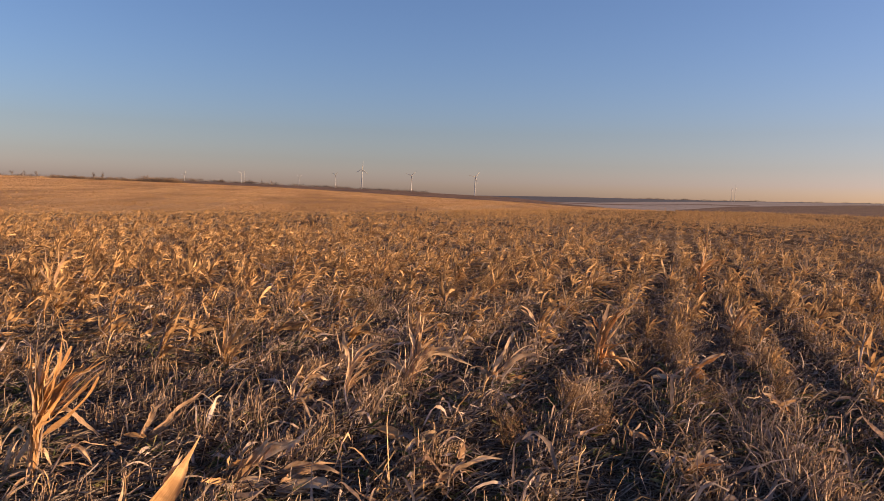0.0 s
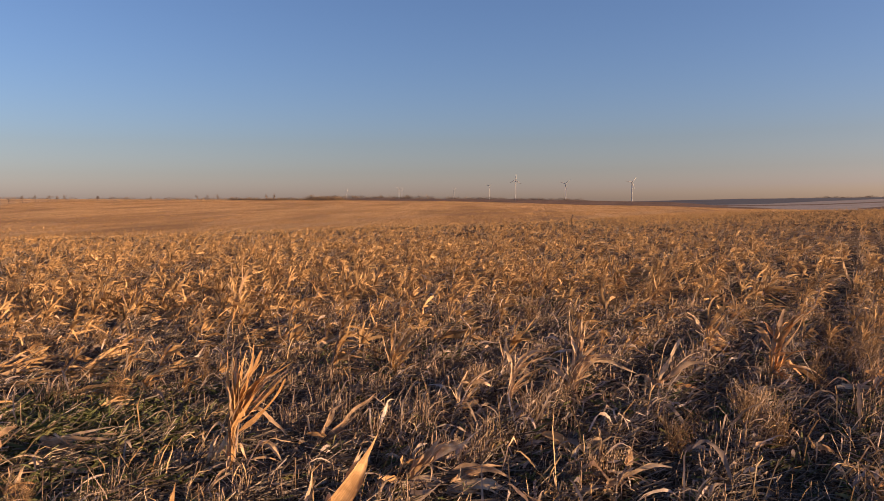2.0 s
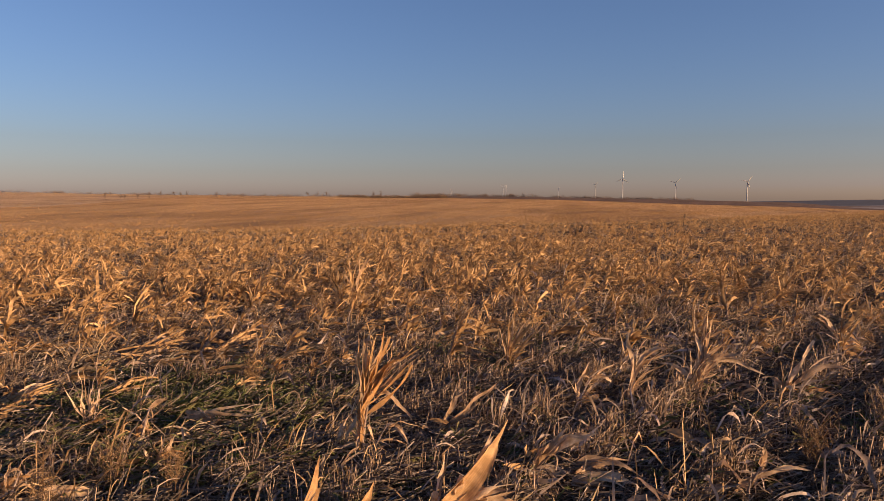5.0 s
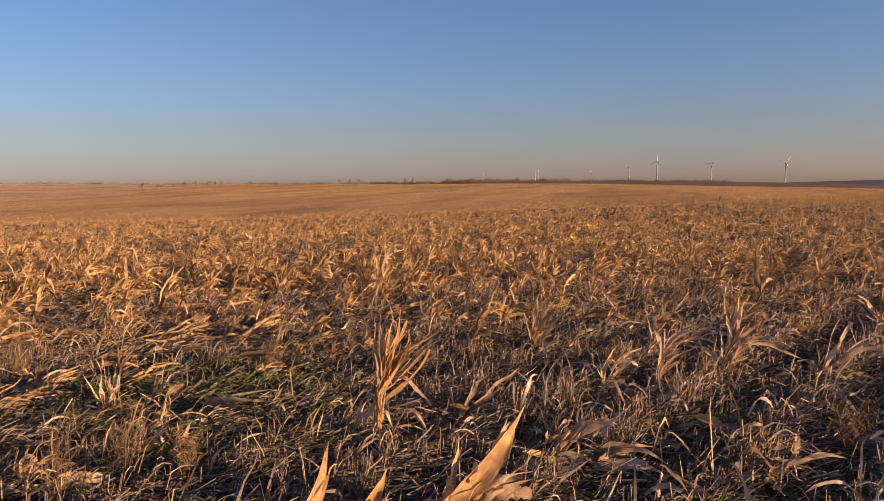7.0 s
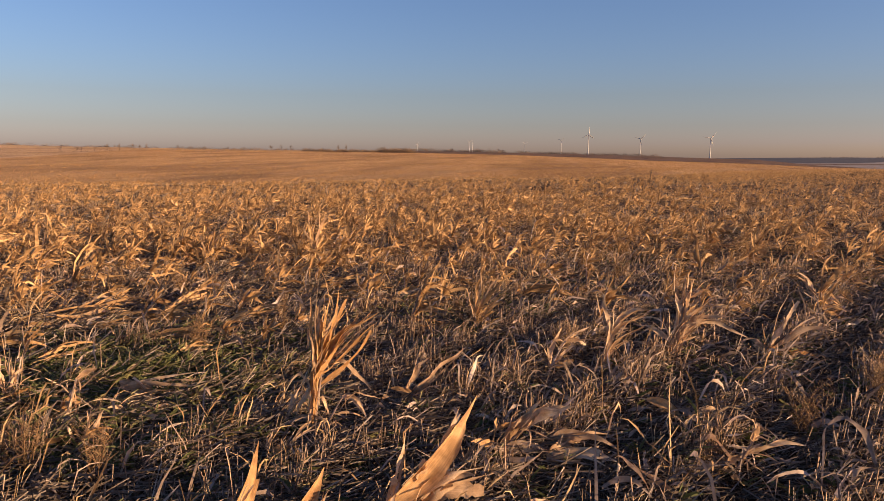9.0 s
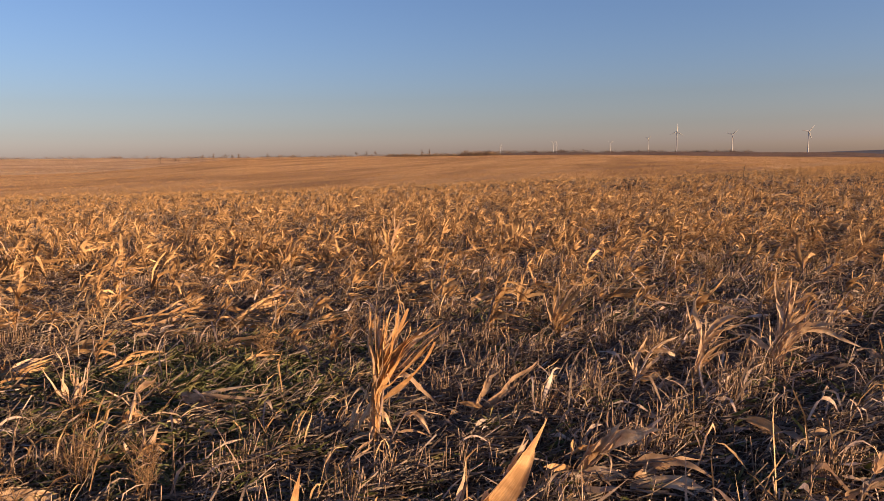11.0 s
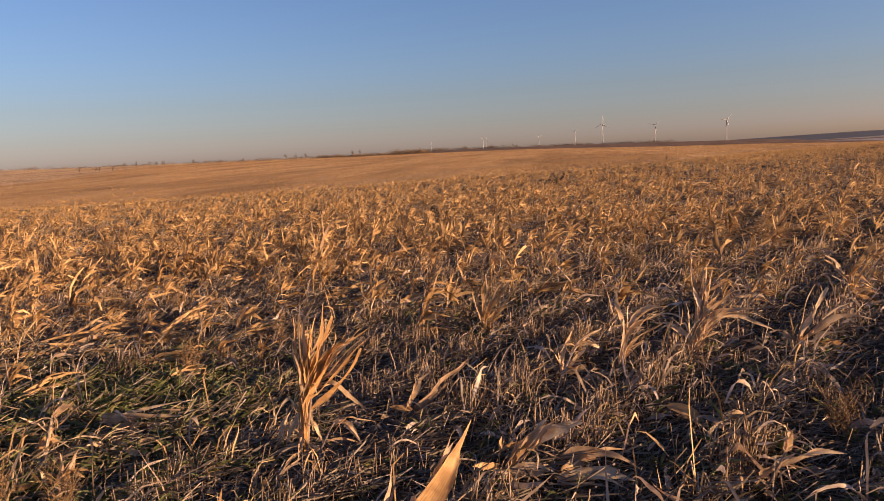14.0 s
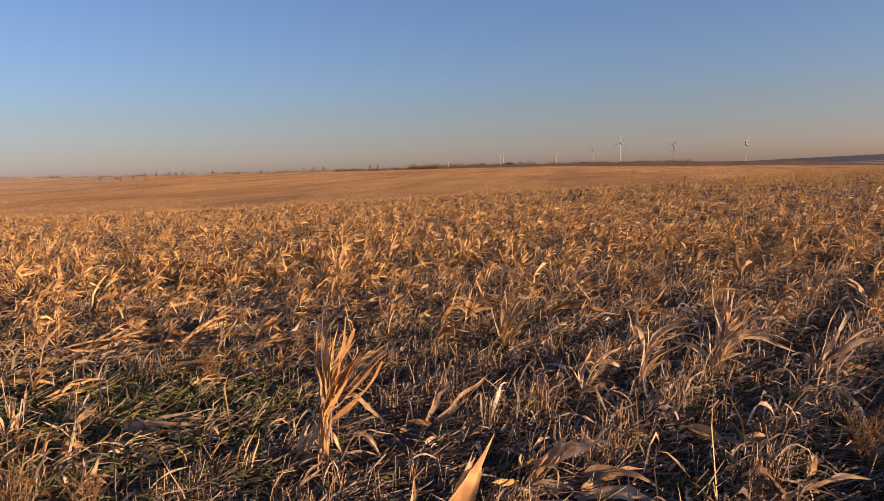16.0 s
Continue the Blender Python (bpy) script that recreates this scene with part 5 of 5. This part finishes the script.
def dry_grass():
    rng = np.random.default_rng(61)
    heads = scattered(rng, 5000, 3.0, 40, 0.25, False)
    p = np.repeat(heads, 5, 0)
    n = len(p)
    p[:, :2] += rng.normal(0, 0.03, (n, 2))
    h = rng.uniform(0.05, 0.24, n) * np.interp(np.hypot(p[:, 0], p[:, 1]), [3, 7, 16], [0.4, 0.55, 1.0])
    lean = rng.normal(0, 0.4, (n, 2)) + (0.15, 0.05)
    q = p + np.stack([lean[:, 0] * h, lean[:, 1] * h, h], -1)
    tagged(part("dry_grass", blades(p, q, rng.uniform(0.003, 0.009, n), rng.uniform(-0.1, 0.15, n), rng.uniform(0, 6.3, n), 0.4, 0.0, 2, rng, 1), mat_straw, None), "thin dry grass blades between the stubble", "dry grass", kind="stuff")


def tufts(p, h, w, rng):
    """Small upright tufts, a triangle each."""
    n = len(p)
    a = rng.normal(-0.2, 0.7, n)
    side = np.stack([np.cos(a), np.sin(a), 0 * a], -1) * (w * 0.5)[:, None]
    tip = p + np.stack([rng.normal(0.02, 0.08, n), rng.normal(0, 0.08, n), h], -1)
    v = np.stack([p - side, p + side, tip], 1).reshape(-1, 3)
    return v, np.arange(3 * n).reshape(-1, 3), np.tile([[0, 0], [1, 0], [0.5, 1]], (n, 1))


def far_stubble():
    """Tufts in the sowing lines of the field beyond the hollow."""
    rng = np.random.default_rng(71)
    p = np.concatenate([scattered(rng, 200000, 56, 352, 0.0), scattered(rng, 90000, 54, 160, 0.0), scattered(rng, 110000, 150, 352, 0.0)])
    deg = np.degrees(np.arctan2(p[:, 0], p[:, 1]))
    p = p[np.hypot(p[:, 0], p[:, 1]) < stubble_end(deg)]
    c, s_ = math.cos(ROW_TURN), math.sin(ROW_TURN)
    p[:, 2] -= 0.02
    across, along = p[:, 0] * c - p[:, 1] * s_, p[:, 0] * s_ + p[:, 1] * c
    wander = np.array([noise.noise((u * 0.03, v * 0.006, 9.0)) for u, v in zip(across, along)])
    clump = np.array([noise.noise((u * 0.22, v * 0.09, 3.0)) for u, v in zip(across, along)])
    lane = np.sin(across * 2 * math.pi / 18 + 2.5 * wander) + 0.6 * np.sin(across * 2 * math.pi / 6.3 + 4 * wander) + 0.9 * clump + rng.normal(0, 0.2, len(p))
    low = lane < -0.1
    gone = low & (rng.uniform(0, 1, len(p)) < 0.45)
    p, lane, low = p[~gone], lane[~gone], low[~gone]
    n = len(p)
    far = np.hypot(p[:, 0], p[:, 1])
    h = rng.uniform(0.04, 0.12, n) * np.where(low, 0.6, 1.0) * np.interp(far, [60, 130], [1.4, 1.0])
    w = rng.uniform(0.1, 0.4, n) * np.interp(far, [60, 120, 350], [0.35, 0.7, 1.6])
    for mask, name, mat, label in ((~low, "far_stubble", mat_far_tuft, "rows of cut maize stubble on the far field"), (low, "far_swath", mat_swath, "brown lanes between the stubble rows of the far field")):
        tagged(part(name, tufts(p[mask], h[mask], w[mask], rng), mat, None), label, "stubble", kind="stuff")
    p = scattered(rng, 60000, 230, 1010, 0, deg_hi=-13)
    p = p[np.hypot(p[:, 0], p[:, 1]) > stubble_end(np.degrees(np.arctan2(p[:, 0], p[:, 1]))) + 20]
    n = len(p)
    tagged(part("far_grass", tufts(p, rng.uniform(0.04, 0.12, n), rng.uniform(0.3, 0.9, n) * np.interp(np.hypot(p[:, 0], p[:, 1]), [250, 1000], [0.8, 2.0]), rng), mat_pale_tuft, None), "pale dry grass on the distant slopes", "dry grass", kind="stuff")


stubble()
litter()
dry_grass()
far_stubble()


def green_weeds():
    rng = np.random.default_rng(81)
    blocks = []
    for cx, cy, sx, sy, count in ((-3.1, 4.9, 0.5, 0.35, 620), (-3.3, 5.6, 0.5, 0.4, 260), (-2.4, 3.6, 0.6, 0.3, 120), (-3.6, 4.2, 0.6, 0.4, 120), (-1.5, 6.9, 0.5, 0.5, 80), (2.0, 5.0, 1.2, 1.2, 110), (1.8, 11, 1.5, 1.5, 120), (-0.4, 8.2, 1.3, 1.2, 130), (3.6, 5.0, 0.9, 0.9, 110), (0.2, 4.2, 1.0, 0.6, 60)):
        c = np.stack([rng.normal(cx, sx, count), rng.normal(cy, sy, count)], -1)
        p = np.repeat(c, 9, 0)
        n = len(p)
        p += rng.normal(0, 0.02, (n, 2))
        a, ln = rng.uniform(0, 6.3, n), rng.uniform(0.05, 0.14, n)
        foot = np.stack([p[:, 0], p[:, 1], land(p[:, 0], p[:, 1]) + rng.uniform(0, 0.05, n)], -1)
        tip = foot + np.stack([np.cos(a) * ln, np.sin(a) * ln, ln * rng.uniform(0.1, 0.8, n)], -1)
        blocks.append(blades(foot, tip, rng.uniform(0.008, 0.022, n), 0.1, rng.uniform(0, 6.3, n), 0.5, 0.2, 3, rng, 1))
    tagged(part("green_weeds", joined(*blocks), mat_green, None), "low green weeds growing in patches between the straw", "weeds", kind="stuff")


green_weeds()


def weed_block(rng, h, spread, stems_n):
    """A dry bushy weed: a few upright stems, each with fine side twigs."""
    p0, p1, r = [], [], []
    for _ in range(stems_n):
        a, s = rng.uniform(0, 6.3), rng.uniform(0.1, 1) * spread
        top = np.array((math.cos(a) * s, math.sin(a) * s, h * rng.uniform(0.6, 1)))
        foot = np.array((math.cos(a) * s * 0.2, math.sin(a) * s * 0.2, -0.02))
        p0.append(foot), p1.append(top), r.append(0.0022)
        for f in rng.uniform(0.3, 1, 12):
            b = rng.uniform(0, 6.3)
            q = foot + (top - foot) * f
            d = np.array((math.cos(b), math.sin(b), rng.uniform(0.5, 1.6))) * rng.uniform(0.03, 0.08)
            p0.append(q), p1.append(q + d), r.append(0.0013)
            p0.append(q + d * 0.6), p1.append(q + d * 0.6 + np.array((-d[1], d[0], d[2])) * 0.5), r.append(0.0012)
    return stems(np.array(p0), np.array(p1), np.array(r), np.array(r) * 0.5, 3, False)


wr = np.random.default_rng(91)
weed_masters = []
for k in range(5):
    w = tagged(new("dry_weed"), "reddish-brown dried bushy weed with thin twigs", "weed", "dry weeds")
    part("bush", weed_block(wr, wr.uniform(0.22, 0.42), wr.uniform(0.08, 0.16), 7 + k), mat_weed, w)
    weed_masters.append(w)
weed_spots = [(-2.28, 3.22), (-2.82, 2.95), (-2.69, 3.29), (1.63, 4.9), (1.75, 4.6), (2.75, 5.0), (2.6, 6.1), (3.1, 6.6), (3.3, 7.4), (3.4, 5.2), (3.9, 6.2), (3.0, 9.0), (3.6, 8.2), (1.1, 4.4)]
weed_spots += free_spots(wr, 90, 5, 16, 0.2)
for k, (x, y) in enumerate(weed_spots):
    m = Matrix.Translation((x, y, float(land(x, y)))) @ Euler((0, 0, wr.uniform(0, 6.3))).to_matrix().to_4x4()
    if k < 5:
        weed_masters[k].matrix_basis = m
    else:
        copy_thing(weed_masters[k % 5], m)



def grass_clump(x, y, h, spread, count, seed):
    """A tangled tuft of long dry grass arching outwards."""
    rng = np.random.default_rng(seed)
    a, s = rng.uniform(0, 6.3, count), rng.uniform(0.0, 1.0, count) ** 0.6 * spread
    foot = np.stack([np.cos(a) * s * 0.6, np.sin(a) * s * 0.6, np.full(count, -0.02)], -1)
    out = rng.uniform(0.1, 0.9, count) * h
    b = a + rng.normal(0, 0.9, count)
    tip = foot + np.stack([np.cos(b) * out, np.sin(b) * out, h * rng.uniform(0.15, 1.0, count)], -1)
    ob = part("dry_grass_clump", blades(foot, tip, rng.uniform(0.003, 0.009, count), rng.uniform(0.0, 0.35, count), rng.uniform(0, 6.3, count), 0.6, 0.2, 6, rng, 1), mat_leaf_many, None)
    ob.location = (x, y, float(land(x, y)))
    tagged(ob, "tangled tuft of long dry grass in a crop row", "grass tuft", "dry grass tufts")


for k, (x, y, h, spread) in enumerate(((2.77, 4.4, 0.42, 0.20), (2.62, 3.95, 0.42, 0.20), (2.5, 3.6, 0.36, 0.2), (3.12, 5.27, 0.34, 0.16), (3.85, 6.64, 0.3, 0.15), (3.5, 6.99, 0.3, 0.14), (4.1, 8.2, 0.32, 0.15), (4.69, 9.78, 0.34, 0.18), (3.86, 5.92, 0.28, 0.15), (2.95, 4.85, 0.3, 0.15), (3.3, 5.9, 0.3, 0.15), (-4.6, 5.0, 0.25, 0.2))):
    grass_clump(x, y, h * 0.8, spread, 90, 400 + k)

# ---- wind turbines along the skyline ----


def bearing(deg, far, z=0.0):
    return Vector((far * math.sin(radians(deg)), far * math.cos(radians(deg)), z))


def ring_tube(rows, sides=16):
    """A closed tube round an upright axis from rows of (x, y, z, radius)."""
    th = np.arange(sides) / sides * 2 * math.pi
    v = np.concatenate([np.stack([x + r * np.cos(th), y + r * np.sin(th), np.full(sides, z)], -1) for x, y, z, r in rows])
    i, j = np.arange(sides), (np.arange(sides) + 1) % sides
    f = np.concatenate([np.stack([k * sides + i, k * sides + j, (k + 1) * sides + j, (k + 1) * sides + i], -1) for k in range(len(rows) - 1)])
    return v, f, np.zeros((len(v), 2))


def wind_turbine(deg, far, hub_rise, radius, spin, turn):
    """hub_rise: the hub's height angle in degrees."""
    foot = bearing(deg, far)
    foot.z = float(land(foot.x, foot.y)) - 0.5
    hub = EYE + far * math.tan(radians(hub_rise)) - foot.z
    tur = tagged(new("wind_turbine"), "white three-bladed wind turbine on a tapering tower, skyline", "wind turbine", "wind turbines on the skyline")
    tur.matrix_basis = Matrix.Translation(foot) @ Euler((0, 0, radians(-deg + turn))).to_matrix().to_4x4()
    k = radius / 32
    part("tower", ring_tube([(0, 0, 0, 2.6 * k), (0, 0, hub * 0.5, 2.1 * k), (0, 0, hub, 1.5 * k)]), mat_turbine, tur)
    nac = part("nacelle", ring_tube([(0, 0, -2.5 * k, 0.2 * k), (0, 0, -2.5 * k, 1.9 * k), (0, 0, 4 * k, 2.0 * k), (0, 0, 6 * k, 1.3 * k), (0, 0, 6 * k, 0.1 * k)]), mat_turbine, tur)
    nac.matrix_basis = pose(0, 0, hub + 0.8 * k, -90, 0, 0)
    spinner = part("hub", ring_tube([(0, 0, 0, 1.5 * k), (0, 0, 1.2 * k, 1.3 * k), (0, 0, 2.2 * k, 0.6 * k), (0, 0, 2.4 * k, 0.05 * k)]), mat_turbine, tur)
    spinner.matrix_basis = pose(0, -2.5 * k, hub + 0.8 * k, 90, 0, 0)
    rows = [(0.00, 0.95), (0.06, 0.9), (0.2, 1.9), (0.5, 1.25), (0.8, 0.75), (1.0, 0.2)]
    v, f = [], []
    for t, w in rows:
        w *= k * 2.0
        v += [(-w * 0.35, -0.3 * w, t * radius), (w * 0.65, 0, t * radius), (-w * 0.35, 0.3 * w, t * radius)]
    for q in range(len(rows) - 1):
        f += [(q * 3 + a, q * 3 + (a + 1) % 3, q * 3 + 3 + (a + 1) % 3, q * 3 + 3 + a) for a in range(3)]
    for b in range(3):
        bl = part("blade", (np.array(v), np.array(f), np.zeros((len(v), 2))), mat_turbine, spinner)
        bl.matrix_basis = spinner.matrix_basis.inverted() @ pose(0, -3.4 * k, hub + 0.8 * k, 0, spin + 120 * b, 0)


for deg, far, rise, radius, spin, turn in (
    (1.84, 2800, 1.49, 28, 4, 12), (5.60, 3500, 1.19, 31, 48, -8), (10.44, 3000, 1.26, 29, 40, 20),
    (-10.97, 4300, 0.66, 19, 20, 10), (-7.02, 4200, 0.88, 22, 60, 0), (-2.84, 4400, 0.80, 19, 60, 15), (-0.14, 4100, 1.06, 22, 50, -10),
    (-6.80, 4450, 0.78, 18, 10, 0), (29.02, 4450, 0.93, 15, 30, 60), (29.26, 4300, 1.04, 16, 0, 60)):
    wind_turbine(deg, far, rise, radius, spin, turn)

# ---- bare trees and scrub on the crest ----


def tree_blocks(rng, h, spread, bushy):
    """Trunk and a crown of forking bare twigs."""
    trunk, crown = [], []

    def grow(p, d, ln, r, depth):
        q = p + d * ln
        (trunk if depth == 0 else crown).append((p, q, r, r * 0.7))
        if depth < (4 if bushy == 1 else 3):
            for _ in range(4 if depth < 1 else 3):
                e = d * 0.9 + rng.normal(0, spread, 3) + np.array((0, 0, 0.15))
                grow(p + d * ln * rng.uniform(0.55, 1.0), e / np.linalg.norm(e), ln * rng.uniform(0.55, 0.85), r * 0.6, depth + 1)

    for _ in range(bushy):
        d = np.array((*rng.normal(0, 0.08 + 0.25 * (bushy > 1), 2), 1.0))
        grow(np.zeros(3), d / np.linalg.norm(d), h * (0.34 if bushy == 1 else 0.26), h * 0.016 + (0.055 if bushy == 1 else 0.015), 0)
    return [stems(*(np.array([b[k] for b in bl]) for k in range(4)), 3, False) for bl in (trunk, crown)]


def planted(kind, label, category, group, deg, far, h, spread, bushy, rng):
    p = bearing(deg, far)
    p.z = float(land(p.x, p.y)) - 0.1
    ob = tagged(new(kind), label, category, group)
    tb, cb = tree_blocks(rng, h, spread, bushy)
    part("trunk", tb, mat_bark, ob)
    part("crown", cb, mat_scrub, ob)
    ob.location = p
    return ob


tr = np.random.default_rng(101)
TREES = [(-35.84, 4.6), (-34.9, 4), (-34.6, 3.6), (-33.8, 4), (-32.96, 4), (-32.21, 5), (-31.3, 4), (-30.9, 3.8), (-30.4, 4), (-28.4, 3.4), (-27.6, 2.6), (-24.9, 3), (-21.8, 4), (-21.1, 4), (-20.4, 3.8), (-16.96, 4), (-16.4, 4.2)]
for deg, h in TREES:
    planted("bare_tree", "small bare leafless tree on the far field edge", "tree", "bare trees on the crest", deg, 362 + tr.uniform(-6, 10), h * 0.95, 0.42, 1, tr)


def twig_cloud(rng, count, wide, high, size):
    """A low bush: short twigs pointing outwards all over a lumpy dome."""
    az, up = rng.uniform(0, 6.3, count), rng.uniform(0, 1, count)
    d = np.stack([np.cos(az) * np.sqrt(1 - up**2), np.sin(az) * np.sqrt(1 - up**2), up], -1)
    lump = 0.75 + 0.3 * np.sin(az * 3 + rng.uniform(0, 6)) * np.sin(up * 5 + rng.uniform(0, 6)) + rng.uniform(-0.2, 0.2, count)
    foot = d * (lump * 0.75)[:, None] * np.array((wide, wide, high))
    tip = foot + (d + rng.normal(0, 0.5, (count, 3))) * size
    return blades(foot, tip, rng.uniform(0.3, 0.8, count) * size, 0.0, rng.uniform(0, 6.3, count), 0.5, 0, 1, rng, 1)


shrubs = []
for deg in (-19.3, -13.6, -12.6, -18.4):
    ob = tagged(new("shrub"), "low brown leafless shrub on the far field edge", "shrub", "shrubs along the crest")
    p = bearing(deg, 362)
    p.z = float(land(p.x, p.y)) - 0.1
    ob.location = p
    legs = tr.normal(0, 0.5, (7, 3)) * (1, 1, 0)
    part("trunk", stems(legs * 0.3 - (0, 0, 0.2), legs + (0, 0, 0.9), 0.05, 0.02, 3, False), mat_bark, ob)
    part("crown", twig_cloud(tr, 420, 1.2, 1.15, 0.13), mat_shrub, ob)
    shrubs.append(ob)
for k in range(76):
    u = k / 76
    deg = -19.6 + 8.6 * u + tr.normal(0, 0.1)
    far = 364 + tr.uniform(-4, 8)
    p = bearing(deg, far)
    p.z = float(land(p.x, p.y)) - 0.2
    big = 2.2 if -14 < deg < -11.3 else 1.5
    c = copy_thing(shrubs[k % 4], Matrix.Translation(p) @ Euler((0, 0, tr.uniform(0, 6.3))).to_matrix().to_4x4())
    wide = big * tr.uniform(0.7, 1.5)
    c.scale = (wide * 1.2, wide * 1.2, wide * tr.uniform(0.6, 1.1))


def far_hedges():
    """Thin lines of scrub on the distant rises."""
    rng = np.random.default_rng(111)
    blocks = []
    for lo, hi, far, count, h in ((-48, -14, 990, 200, 4.2), (-14, -4, 1000, 100, 6.5), (-4, 6.8, 1002, 120, 4.2), (-38, -27, 353, 190, 0.5), (-27, -19.5, 364, 34, 1.2), (16, 21, 4560, 30, 6), (21, 31, 4560, 90, 14), (31, 45, 4560, 70, 9), (22, 45, 2900, 40, 3)):
        for _ in range(count):
            deg = rng.uniform(lo, hi)
            r = far * (1 + rng.normal(0, 0.004))
            p = bearing(deg, r)
            hh = h * (0.35 + 0.65 * rng.uniform(0, 1) ** 2)
            v, f, u = twig_cloud(rng, 60, hh * rng.uniform(1.0, 2.6), hh, hh * 0.3)
            blocks.append((v + np.array((p.x, p.y, float(land(p.x, p.y)) - 0.1 * hh)), f, u))
    tagged(part("far_hedges", joined(*blocks), mat_scrub, None), "thin dark lines of scrub on distant fields", "hedge", kind="stuff")


far_hedges()
planted("bare_tree", "lone dark tree in a pale distant field", "tree", "", 27.7, 3250, 14, 0.4, 3, tr)
dark = tagged(new("dead_thistle"), "dark dead thistle head standing above the maize", "weed")
dx, dy = 4.2, 40.0
dark.location = (dx, dy, float(land(dx, dy)))
part("stem", stems((0, 0, -0.05), (0.03, 0, 0.72), 0.02, 0.012, 6, False), mat_bark, dark)
part("seed_head", weed_block(np.random.default_rng(5), 0.3, 0.16, 9), mat_bark, dark).location = (0.03, 0, 0.55)
